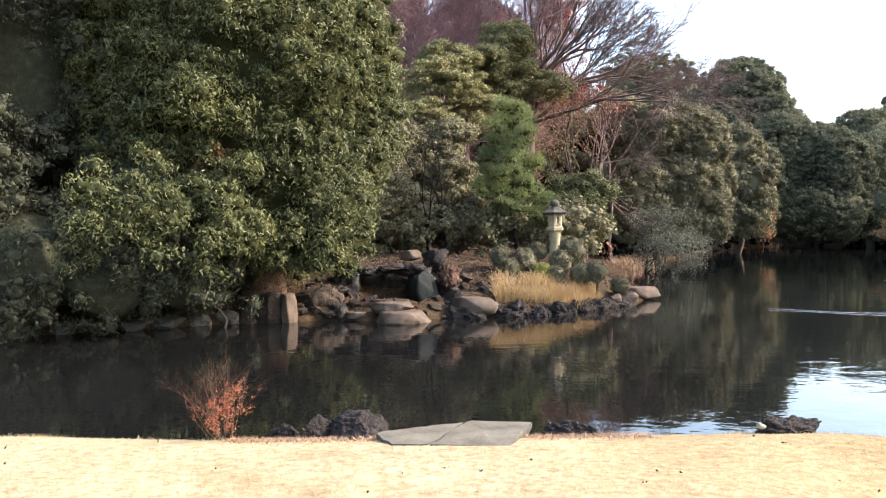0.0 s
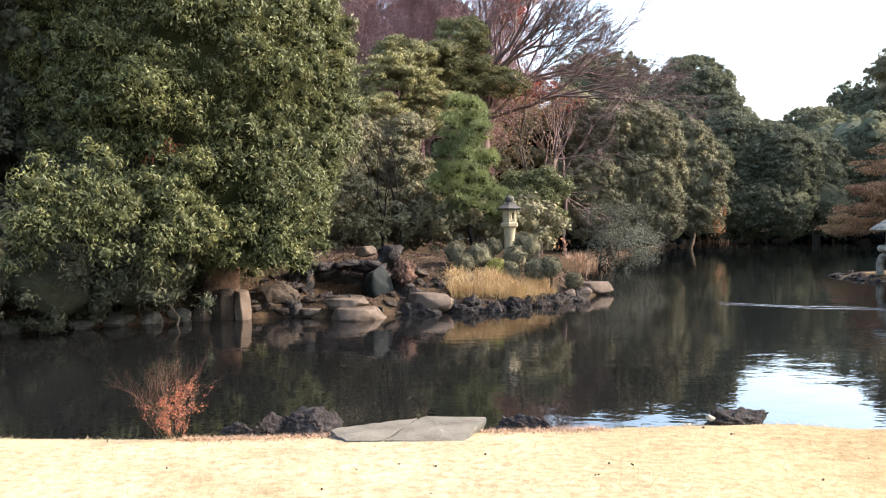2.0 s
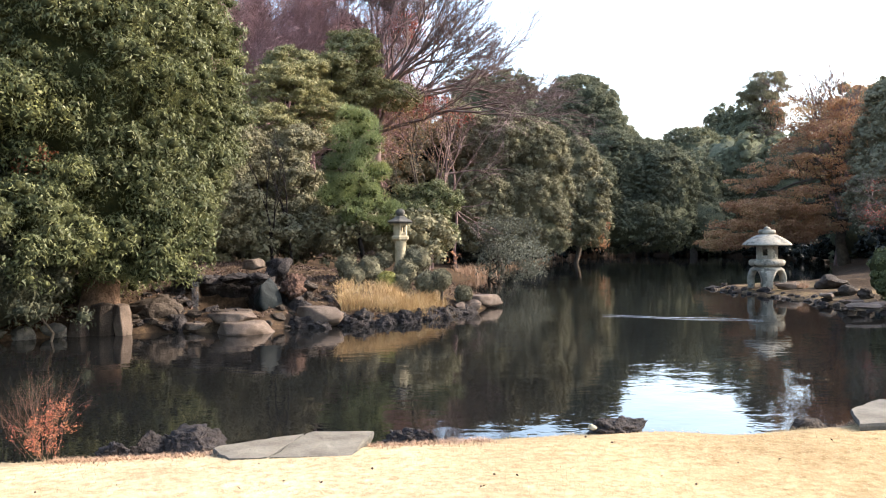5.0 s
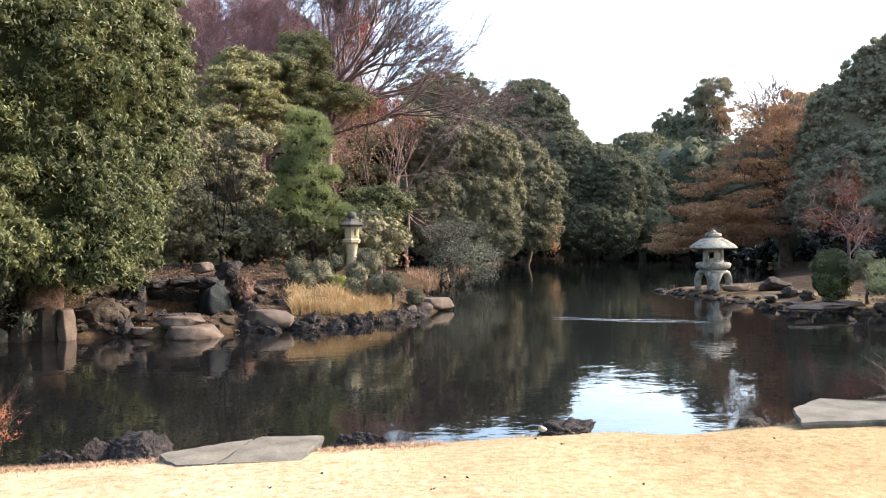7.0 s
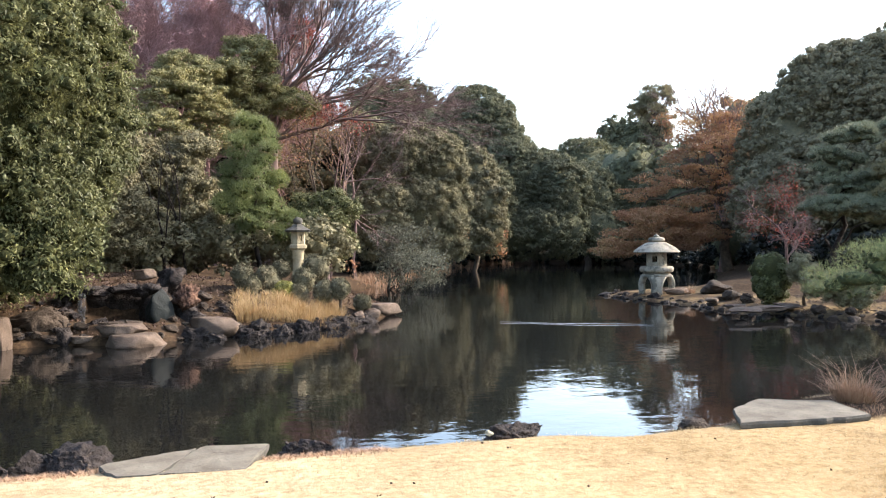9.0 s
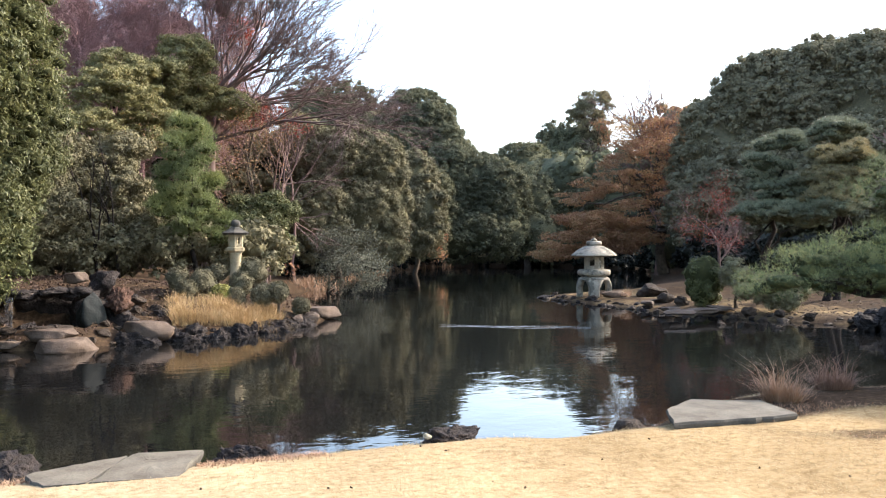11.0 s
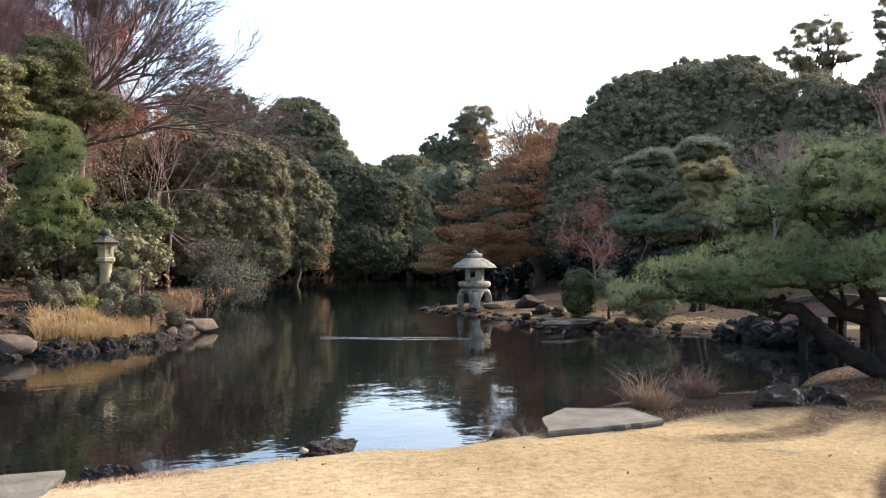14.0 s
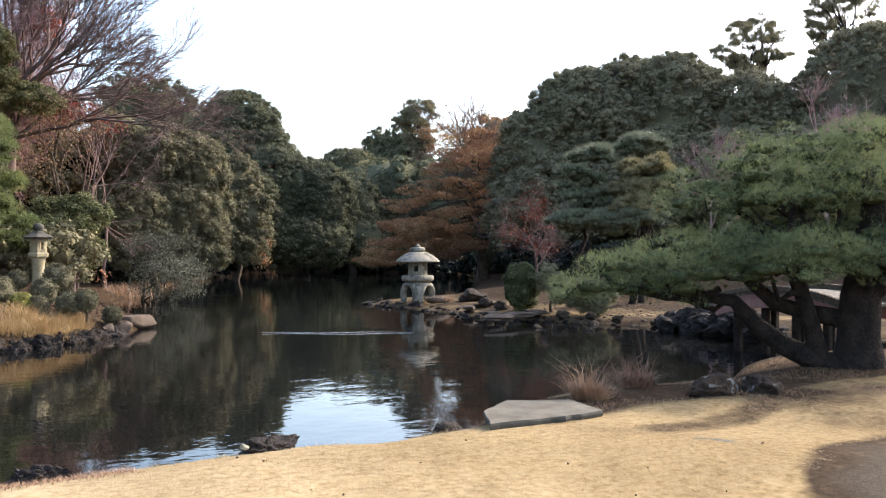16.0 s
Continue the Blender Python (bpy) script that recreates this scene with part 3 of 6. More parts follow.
# ---- rocks ----
def rock_mesh(name, size, seed, mat, rough=0.25, flat_top=0.0, sub=3, sharp=False, freq=1.3):
    """A stone: a ball cut by chance planes, then roughened at two scales."""
    rng = np.random.default_rng(seed + 1000)
    bm = bmesh.new()
    bmesh.ops.create_icosphere(bm, subdivisions=sub, radius=1)
    off = Vector((seed * 7.3, seed * 3.1, seed * 1.7))
    cuts = [(Vector(unit(rng.normal(size=3))), rng.uniform(0.5, 0.85)) for _ in range(14)]
    for v in bm.verts:
        q = v.co.copy()
        for n, h in cuts:
            over = q.dot(n) - h
            if over > 0:
                q -= n * over * 0.85
        k = noise.fractal(v.co * freq + off, 1.0, 2.0, 4) + 0.5 * noise.fractal(v.co * freq * 4 + off, 1.0, 2.0, 3)
        if sharp:
            k = 0.6 * k + 1.1 * (abs(noise.noise(v.co * freq * 2.6 + off)) - 0.25)
        q = q * 1.25 * (1 + rough * 0.6 * k)
        if flat_top and q.z > flat_top:
            q.z = flat_top + (q.z - flat_top) * 0.15
        v.co = Vector((q.x * size[0], q.y * size[1], q.z * size[2]))
    for f in bm.faces:
        f.smooth = sub > 3
    me = bpy.data.meshes.new(name)
    bm.to_mesh(me)
    bm.free()
    me.materials.append(mat)
    return me


def rock(name, place, size, seed, mat, label, turn=0.0, group="", **how):
    ob = new(name, rock_mesh(name, size, seed, mat, **how))
    ob.location = place
    ob.rotation_euler = (0, 0, radians(turn))
    return tagged(ob, label, "rock", group)


def slab_stone(name, outline, top, thick, label, mat, seed=0, tilt=(0.0, 0.0)):
    """A flat slab with a worn, slightly uneven top and broken edges."""
    rng = np.random.default_rng(seed)
    pts = []
    m = len(outline)
    for i in range(m):
        a, b = Vector(outline[i]), Vector(outline[(i + 1) % m])
        for k in range(5):
            p = a.lerp(b, k / 5)
            pts.append((p.x + rng.normal() * 0.008, p.y + rng.normal() * 0.008))
    c = np.mean(pts, axis=0)
    bm = bmesh.new()
    rings = []
    for scale, z in ((0.7, -thick), (0.84, -thick * 0.5), (0.985, -0.05), (1.0, -0.02), (0.98, 0.0), (0.6, 0.003), (0.25, 0.002)):
        rings.append([bm.verts.new(((x - c[0]) * scale, (y - c[1]) * scale, z + (x - c[0]) * scale * tilt[0] + (y - c[1]) * scale * tilt[1] + rng.normal() * 0.0012)) for x, y in pts])
    n = len(pts)
    for r0, r1 in zip(rings, rings[1:]):
        for i in range(n):
            bm.faces.new((r0[i], r0[(i + 1) % n], r1[(i + 1) % n], r1[i]))
    bm.faces.new(rings[-1])
    bm.faces.new(rings[0][::-1])
    bmesh.ops.recalc_face_normals(bm, faces=bm.faces)
    me = bpy.data.meshes.new(name)
    bm.to_mesh(me)
    bm.free()
    me.materials.append(mat)
    me.materials.append(M["dark_granite"])   # darker colour on the sides stands for their shade under the worn top
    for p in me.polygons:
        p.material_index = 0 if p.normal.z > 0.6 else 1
    ob = new(name, me)
    ob.location = (c[0], c[1], top)
    return tagged(ob, label, "stone slab")


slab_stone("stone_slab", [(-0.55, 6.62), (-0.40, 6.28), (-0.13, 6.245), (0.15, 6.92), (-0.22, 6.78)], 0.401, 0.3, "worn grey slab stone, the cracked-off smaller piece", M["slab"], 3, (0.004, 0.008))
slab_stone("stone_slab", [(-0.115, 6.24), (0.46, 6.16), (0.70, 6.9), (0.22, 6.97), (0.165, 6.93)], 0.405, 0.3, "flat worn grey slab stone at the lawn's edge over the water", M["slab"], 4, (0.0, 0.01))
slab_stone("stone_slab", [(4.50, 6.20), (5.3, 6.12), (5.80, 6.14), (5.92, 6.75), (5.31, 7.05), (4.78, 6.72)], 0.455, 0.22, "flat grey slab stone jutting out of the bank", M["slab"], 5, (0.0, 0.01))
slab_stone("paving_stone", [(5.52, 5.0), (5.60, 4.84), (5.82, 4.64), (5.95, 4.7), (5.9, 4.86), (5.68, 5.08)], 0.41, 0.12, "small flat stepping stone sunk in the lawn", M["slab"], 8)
DARK = "dark rough lava rock on the lawn's edge"
for k, (x, y, z, a, b, c) in enumerate([(-0.72, 6.85, 0.33, 0.26, 0.2, 0.2), (-1.02, 6.9, 0.3, 0.2, 0.16, 0.13), (-1.3, 6.95, 0.28, 0.16, 0.14, 0.1),
                                        (0.86, 6.85, 0.3, 0.14, 0.14, 0.12), (1.08, 6.85, 0.3, 0.17, 0.14, 0.1), (2.76, 6.9, 0.3, 0.27, 0.16, 0.13)]):
    rock("shore_rock", (x, y, z), (a, b, c), k + 1, M["lava"], DARK, k * 40, "rocks along the lawn", rough=0.55, sharp=True, sub=5)
rock("rim_rock", (4.45, 6.75, 0.26), (0.14, 0.14, 0.1), 77, M["brown_stone"], "brown rock at the bank beside the slab", 10, rough=0.4)
rock("pebble", (2.46, 6.72, 0.4), (0.035, 0.03, 0.022), 3, M["pebble"], "small rounded pale yellow stone on the lawn's edge")
for k, (x, y, a, b, c) in enumerate([(7.64, 6.42, 0.36, 0.22, 0.18), (8.2, 6.18, 0.36, 0.22, 0.18)]):
    rock("lichen_boulder", (x, y, 0.42), (a, b, c), k + 20, M["lichen"], "dark boulder spotted with pale lichen under the pine", 20 * k, rough=0.32, sub=5, freq=1.2)

# the island's shore
LAVA = "jagged dark lava rock edging the island"
rng = np.random.default_rng(11)
line = BANKS["island"][4:10]
k = 0
for (ax, ay), (bx, by) in zip(line, line[1:]):
    m = max(3, int(math.hypot(bx - ax, by - ay) / 0.22))
    for j in range(m):
        u = (j + rng.uniform(-0.3, 0.3)) / m
        for row in (0, 1):
            x, y = ax + (bx - ax) * u + rng.normal() * 0.05, ay + (by - ay) * u + row * 0.25 + rng.normal() * 0.05
            s = rng.uniform(0.08, 0.26) * (0.8 if row else 1)
            rock("shore_rock", (x, y, 0.0 + 0.13 * row), (s * rng.uniform(0.9, 1.6), s, s * rng.uniform(0.6, 1.0)), 40 + k, M["lava"], LAVA, rng.uniform(0, 360), "rocks edging the island", rough=0.8, sharp=True, sub=4, freq=2.0)
            k += 1
STONE = "rounded grey brown stone at the island's waterline"
rock("flat_stone", (-0.86, 17.5, 0.1), (0.55, 0.4, 0.3), 1, M["stone"], STONE, 3, flat_top=0.4, rough=0.2, sub=4)
rock("flat_stone", (-1.12, 17.85, 0.3), (0.42, 0.35, 0.2), 2, M["stone"], STONE, -10, flat_top=0.4, rough=0.2, sub=4)
rock("flat_stone", (0.65, 18.6, 0.28), (0.48, 0.35, 0.26), 3, M["stone"], STONE, -8, flat_top=0.5, rough=0.15, sub=4)
rock("tip_stone", (5.05, 22.3, 0.2), (0.5, 0.35, 0.26), 4, M["stone"], STONE, 20, flat_top=0.5, rough=0.2, sub=4)
rock("tip_stone", (4.45, 21.0, 0.12), (0.26, 0.2, 0.17), 5, M["stone"], STONE, 0, rough=0.15)
rock("tip_stone", (4.15, 20.8, 0.12), (0.2, 0.18, 0.16), 6, M["stone"], STONE, 50, rough=0.15)
rock("flat_stone", (-1.85, 18.1, 0.12), (0.22, 0.2, 0.1), 7, M["stone"], STONE, 0, flat_top=0.5, rough=0.15)
rock("flat_stone", (-1.2, 18.4, 0.35), (0.4, 0.25, 0.1), 8, M["brown_stone"], STONE, 0, flat_top=0.5, rough=0.15)
rock("cliff_stone", (-2.7, 18.6, 0.42), (0.42, 0.35, 0.3), 9, M["brown_stone"], "brown rock in the bank below the tree", 10, rough=0.6, sub=4, sharp=True)
rock("cliff_stone", (-2.35, 18.7, 0.25), (0.25, 0.25, 0.22), 10, M["brown_stone"], "brown rock in the bank below the tree", 50, rough=0.35)
rock("cliff_stone", (-2.2, 18.15, 0.15), (0.16, 0.16, 0.22), 11, M["lava"], "small dark rock in the shallows", 50, rough=0.35, sharp=True)
# stones that hold up the bank under the big tree; the paler one's colour stands for a sunlit face
rock("bank_post", (-3.2, 17.8, 0.25), (0.17, 0.2, 0.54), 12, M["stone"], "upright stone holding up the bank", 10, rough=0.1, flat_top=0.6, sub=4)
rock("bank_post", (-3.58, 17.8, 0.25), (0.22, 0.2, 0.56), 13, M["brown_stone"], "dark upright stone holding up the bank", 0, rough=0.1, flat_top=0.6, sub=4)
rock("bank_post", (-3.98, 17.8, 0.1), (0.2, 0.2, 0.4), 14, M["brown_stone"], "dark upright stone holding up the bank", 0, rough=0.1, flat_top=0.6, sub=4)
for j, (x, y) in enumerate([(-4.4, 17.65), (-4.9, 17.4), (-5.4, 17.1), (-6.0, 16.75), (-6.6, 16.5), (-7.2, 16.25), (-7.8, 15.8)]):
    rock("bank_stone", (x, y, 0.1), (0.26, 0.22, 0.15), 60 + j, M["dark_granite"], "dark stone along the shaded bank", 30 * j, "stones along the shaded bank", rough=0.3)
# the little waterfall between dark rocks
WET = "dark wet rock of the little cascade"
for j, (x, y, z, a, b, c, mat, rot) in enumerate([
        (-1.75, 19.7, 0.95, 0.32, 0.36, 0.11, "lava", -14), (-1.2, 19.72, 0.99, 0.36, 0.38, 0.1, "lava", 8), (-0.72, 19.66, 0.94, 0.28, 0.34, 0.13, "lava", 30), (-2.15, 19.9, 0.9, 0.3, 0.35, 0.14, "lava", 50), (-1.2, 20.35, 0.45, 0.95, 0.25, 0.55, "lava", 0),
        (-2.4, 19.8, 0.5, 0.25, 0.3, 0.4, "lava", 30), (-0.02, 19.5, 0.45, 0.3, 0.26, 0.4, "lava", 5), (-1.0, 19.0, 0.2, 0.35, 0.25, 0.16, "lava", 15), (-1.6, 19.1, 0.22, 0.3, 0.22, 0.2, "lava", 60),
        (-0.5, 19.9, 0.5, 0.3, 0.3, 0.5, "lava", 80), (0.2, 19.1, 0.34, 0.25, 0.25, 0.24, "lava", 20), (-2.1, 18.75, 0.25, 0.25, 0.25, 0.18, "lava", 70)]):
    rock("cascade_rock", (x, y, z), (a, b, c), 300 + j, M[mat], WET, rot, "rocks of the cascade", rough=0.55, sharp=True, sub=4, freq=1.8)
rock("standing_stone", (-0.44, 18.95, 0.5), (0.3, 0.14, 0.45), 25, M["green_stone"], "upright grey green stone beside the waterfall", 5, rough=0.15, sub=4)
tagged(rock("tree_stump", (0.12, 19.15, 0.78), (0.24, 0.2, 0.27), 33, M["stump"], "shaggy red brown stump beside the standing stone", 20, rough=0.9, sharp=True, sub=4, freq=2.4), "shaggy red brown stump beside the standing stone", "stump")
rock("bank_rock", (-0.78, 21.0, 1.22), (0.24, 0.2, 0.14), 28, M["stone"], "pale rounded rock on the brown slope", 5, rough=0.2, sub=4)
rock("bank_rock", (-0.25, 20.8, 1.15), (0.3, 0.28, 0.3), 29, M["lava"], "dark rock on the brown slope", 5, rough=0.5, sub=4)
rock("bank_rock", (0.5, 20.2, 0.75), (0.2, 0.18, 0.1), 30, M["brown_stone"], "brown rock on the slope", 5, rough=0.4)
rock("bank_rock", (1.2, 20.0, 0.62), (0.16, 0.14, 0.09), 31, M["brown_stone"], "brown rock on the slope", 45, rough=0.4)
fall = []
for i in range(9):
    for k in range(7):
        fall.append((-2.02 + 0.14 * k / 6 + 0.01 * math.sin(i * 2 + k), 19.3 - 0.12 * (i / 8) ** 0.5 + 0.012 * math.sin(k * 2.4), 0.93 - 0.62 * i / 8))
fi = np.array([[i * 7 + k, i * 7 + k + 1, i * 7 + k + 8, i * 7 + k + 7] for i in range(8) for k in range(6)])
tagged(new("waterfall", mesh_of("waterfall", np.array(fall), [fi], M["fall"], True)), "thin white waterfall between dark rocks", "waterfall")
RUBBLE = "small brown stone on the island's bank"
for j in range(110):
    x = rng.uniform(-3.1, 1.6)
    y = 18.1 + rng.uniform(0, 1) ** 1.5 * 2.6 + max(x, 0) * 0.3
    if -2.0 < x < -0.5 and 18.5 < y < 20.2:
        continue
    s = rng.uniform(0.05, 0.14)
    rock("rubble", (x, y, gz1(x, y) + s * 0.2), (s * 1.3, s, s * 0.7), 320 + j, M["brown_stone"] if j % 3 else M["lava"], RUBBLE, rng.uniform(0, 360), "rubble on the bank", rough=0.5, sub=2)

# the stone spit with the low lantern
PEB = "dark stone edging the gravel spit"
line = BANKS["right"][2:]
k = 0
for (ax, ay), (bx, by) in zip(line, line[1:]):
    m = max(3, int(math.hypot(bx - ax, by - ay) / 0.24))
    for j in range(m):
        u = (j + rng.uniform(-0.3, 0.3)) / m
        x, y = ax + (bx - ax) * u + rng.normal() * 0.08 + 0.3 * (k % 2), ay + (by - ay) * u + rng.normal() * 0.05
        s = rng.uniform(0.06, 0.13) * (1.7 if k % 11 == 0 else 1)
        rock("spit_stone", (x, y, 0.01 + 0.07 * (k % 2)), (s * rng.uniform(0.9, 1.6), s * 1.1, s * rng.uniform(0.5, 0.9)), 120 + k, M["lava"] if k % 5 < 2 else M["stone"] if k % 9 == 3 else M["brown_stone"], PEB, rng.uniform(0, 360), "stones edging the spit", rough=0.35, sharp=k % 3 > 0, sub=2 if s < 0.15 else 3)
        k += 1
for j, (a, d, z, r, h) in enumerate([(35.2, 26.6, 0.45, 0.4, 0.24), (36.2, 25.9, 0.45, 0.32, 0.24), (34.5, 26.8, 0.35, 0.35, 0.12), (40.2, 23.2, 0.36, 0.3, 0.2), (42.0, 23.3, 0.36, 0.22, 0.14), (43.8, 22.6, 0.36, 0.3, 0.14), (32.6, 28.6, 0.28, 0.4, 0.1),
                                     (38.6, 21.9, 0.16, 0.2, 0.14), (41.8, 21.3, 0.16, 0.2, 0.13)]):
    if j < 9:
        r, h = r * 0.62, h * 0.7
    rock("boulder", at(a, d, z - (0.16 if j < 9 else 0.1)), (r, r * 0.8, h), 200 + j, M["brown_stone"] if j < 9 else M["lava"], "brown boulder on the gravel spit" if j < 9 else "dark rough boulder beside the bridge", 37 * j, rough=0.5, freq=1.8, sub=4)
for j in range(34):
    a = 46.4 + 6.4 * rng.uniform(0, 1)
    d, s0 = 22.0 - 0.35 * (a - 46.4) + rng.uniform(-0.5, 0.5), rng.uniform(0.14, 0.3)
    rock("wall_rock", at(a, d, 0.06 + rng.uniform(0, 0.42)), (s0 * 1.3, s0, s0 * 0.85), 400 + j, M["lava"], "dark rough rock of the low wall beside the bridge", 37 * j, "rocks beside the bridge", rough=0.55, sharp=True)
for j, (a, d, r) in enumerate([(36.2, 22.6, 0.45), (37.6, 23.2, 0.5), (35.6, 23.6, 0.35), (34.0, 25.8, 0.3), (38.5, 24.2, 0.4)]):
    rock("stepping_stone", at(a, d, 0.23), (r, r * 0.7, 0.09), 230 + j, M["stone"], "flat pale stepping stone on the spit", 20 * j, "stepping stones on the spit", rough=0.15, flat_top=0.5)
rock("low_stone", at(32.0, 28.9, 0.28), (0.46, 0.16, 0.13), 240, M["stone"], "long low grey stone lying beside the lantern", 12, rough=0.25, sub=4)
rock("low_stone", at(34.2, 29.3, 0.36), (0.6, 0.4, 0.27), 241, M["brown_stone"], "rounded brown grey rock behind the lantern", 40, rough=0.3, sub=4)
pv, pf = BALL
spots = []
for j in range(2000):
    a, d = rng.uniform(31.5, 51), rng.uniform(20.3, 27.5)
    p = at(a, d)
    if float(shore([p.x], [p.y])[0][0]) > 0.15 and p.x > 13.5:
        spots.append((p.x, p.y, gz1(p.x, p.y), rng.uniform(0.012, 0.035) * (1.7 if j % 17 == 0 else 1)))
spots = np.array(spots)
pebble_v = spots[:, None, :3] + pv[None] * rng.uniform(0.8, 1.2, (len(spots), len(pv), 1)) * spots[:, None, 3:] * np.array([1.3, 1.0, 0.6])
pebble_f = pf[None] + (np.arange(len(spots)) * len(pv))[:, None, None]
tagged(new("pebbles", mesh_of("pebbles", pebble_v.reshape(-1, 3), [pebble_f.reshape(-1, 3)], M["stone"], True)), "scattered pebbles on the gravel spit", "pebbles", kind="stuff")


# ---- lanterns ----
def lathe(profile, sides, turn=0.0, square=False):
    """A turned stone: (radius, height) pairs."""
    bm = bmesh.new()
    rings = []
    for r, z in profile:
        rings.append([bm.verts.new((r * math.cos(2 * math.pi * i / sides + turn), r * math.sin(2 * math.pi * i / sides + turn), z)) for i in range(sides)])
    for a, b in zip(rings, rings[1:]):
        for i in range(sides):
            f = bm.faces.new((a[i], a[(i + 1) % sides], b[(i + 1) % sides], b[i]))
            f.smooth = sides > 8
    bm.faces.new(rings[0][::-1])
    bm.faces.new(rings[-1])
    return bm


def windowed_box(radius, height, sides, turn, gap, every=2):
    """A hollow fire box whose sides have square openings."""
    bm = bmesh.new()
    t = 0.055
    for i in range(sides):
        a0, a1 = 2 * math.pi * i / sides + turn, 2 * math.pi * (i + 1) / sides + turn
        p0, p1 = Vector((radius * math.cos(a0), radius * math.sin(a0), 0)), Vector((radius * math.cos(a1), radius * math.sin(a1), 0))
        q0, q1 = p0 * (1 - t / radius), p1 * (1 - t / radius)
        us, zs = [0, 0.5 - gap / 2, 0.5 + gap / 2, 1], [0, height * 0.28, height * 0.76, height]
        grid = {}
        for iu, u in enumerate(us):
            for iz, z in enumerate(zs):
                for side, (a, b) in enumerate(((p0, p1), (q0, q1))):
                    v = a.lerp(b, u)
                    grid[iu, iz, side] = bm.verts.new((v.x, v.y, z))
        for iu in range(3):
            for iz in range(3):
                if iu == 1 and iz == 1 and i % every == 0:
                    ring = [(1, 1), (2, 1), (2, 2), (1, 2)]
                    for (u0, z0), (u1, z1) in zip(ring, ring[1:] + ring[:1]):
                        bm.faces.new((grid[u0, z0, 0], grid[u1, z1, 0], grid[u1, z1, 1], grid[u0, z0, 1]))
                    continue
                for side in (0, 1):
                    c = [grid[iu, iz, side], grid[iu + 1, iz, side], grid[iu + 1, iz + 1, side], grid[iu, iz + 1, side]]
                    bm.faces.new(c if side == 0 else c[::-1])
    bmesh.ops.remove_doubles(bm, verts=bm.verts, dist=0.001)
    return bm


def low_lantern(place):
    """The broad-roofed lantern on four arched legs."""
    g = thing("stone_lantern", place, "broad-roofed pale granite lantern on four arched legs on the spit", "stone lantern")
    gr = M["granite"]
    for i in range(4):
        bm = bmesh.new()
        rings = []
        for k in range(9):
            u = k / 8
            z = 0.62 * (1 - u)
            r = 0.44 + 0.12 * u ** 0.7 + 0.03 * math.sin(u * 5)
            half = 0.78 - 0.5 * min(1, u * 1.9) ** 0.5 + 0.06 * max(0, u - 0.7)
            ring = [bm.verts.new(((r + 0.06) * math.cos(a), (r + 0.06) * math.sin(a), z)) for a in [(j / 6 - 0.5) * 2 * half for j in range(7)]]
            ring += [bm.verts.new(((r - 0.14) * math.cos(a), (r - 0.14) * math.sin(a), z)) for a in [(j / 6 - 0.5) * 2 * half for j in range(6, -1, -1)]]
            rings.append(ring)
        for a, b in zip(rings, rings[1:]):
            for j in range(14):
                f = bm.faces.new((a[j], b[j], b[(j + 1) % 14], a[(j + 1) % 14]))
                f.smooth = True
        bm.faces.new(rings[0])
        bm.faces.new(rings[-1][::-1])
        bmesh.ops.rotate(bm, verts=bm.verts, cent=(0, 0, 0), matrix=Matrix.Rotation(radians(90 * i + 62), 3, "Z"))
        part("leg", bm, gr, g)
    part("leg_ring", lathe([(0.3, 0.54), (0.50, 0.56), (0.53, 0.60), (0.46, 0.66), (0.40, 0.71), (0.2, 0.71)], 24), gr, g)
    part("platform", lathe([(0.38, 0.70), (0.50, 0.72), (0.55, 0.76), (0.56, 0.86), (0.52, 0.91), (0.40, 0.93), (0.2, 0.935)], 28), gr, g)
    fb = part("fire_box", windowed_box(0.335, 0.43, 10, radians(-150), 0.8, 5), gr, g)
    fb.location.z = 0.93
    part("roof", lathe([(0.2, 1.36), (0.5, 1.355), (0.73, 1.37), (0.765, 1.385), (0.75, 1.41), (0.69, 1.47), (0.59, 1.55), (0.45, 1.635), (0.31, 1.70), (0.2, 1.73), (0.1, 1.735)], 36), gr, g)
    part("collar", lathe([(0.16, 1.72), (0.24, 1.735), (0.265, 1.77), (0.26, 1.84), (0.22, 1.87), (0.12, 1.875)], 20), gr, g)
    part("finial", lathe([(0.10, 1.87), (0.125, 1.89), (0.09, 1.93), (0.03, 1.97), (0.005, 1.985)], 14), gr, g)
    return g


def tall_lantern(place):
    g = thing("stone_lantern", place, "tall pale granite lantern with a dark mossy cap among azaleas", "stone lantern")
    gr, dk = M["yellow_granite"], M["dark_granite"]
    part("foot", lathe([(0.34, -0.1), (0.34, 0.08), (0.26, 0.16), (0.18, 0.18)], 6), gr, g)
    part("shaft", lathe([(0.17, 0.17), (0.15, 0.4), (0.14, 0.8), (0.155, 1.0), (0.17, 1.02)], 18), gr, g)
    part("platform", lathe([(0.16, 1.0), (0.2, 1.04), (0.25, 1.08), (0.25, 1.15), (0.21, 1.18), (0.16, 1.18)], 6, 0.3), gr, g)
    fb = part("fire_box", windowed_box(0.2, 0.34, 6, 0.3, 0.48), gr, g)
    fb.location.z = 1.17
    part("roof", lathe([(0.15, 1.5), (0.33, 1.50), (0.385, 1.55), (0.32, 1.58), (0.20, 1.64), (0.12, 1.70), (0.08, 1.71)], 6, 0.3), dk, g, "dark mossy stone cap")
    part("finial", lathe([(0.08, 1.70), (0.11, 1.73), (0.13, 1.78), (0.12, 1.84), (0.07, 1.88), (0.02, 1.89)], 14), dk, g, "dark mossy stone ball")
    return g


low_lantern(at(30.65, 29.6, 0.15))
tall_lantern(at(7.36, 23.2, 0.72))


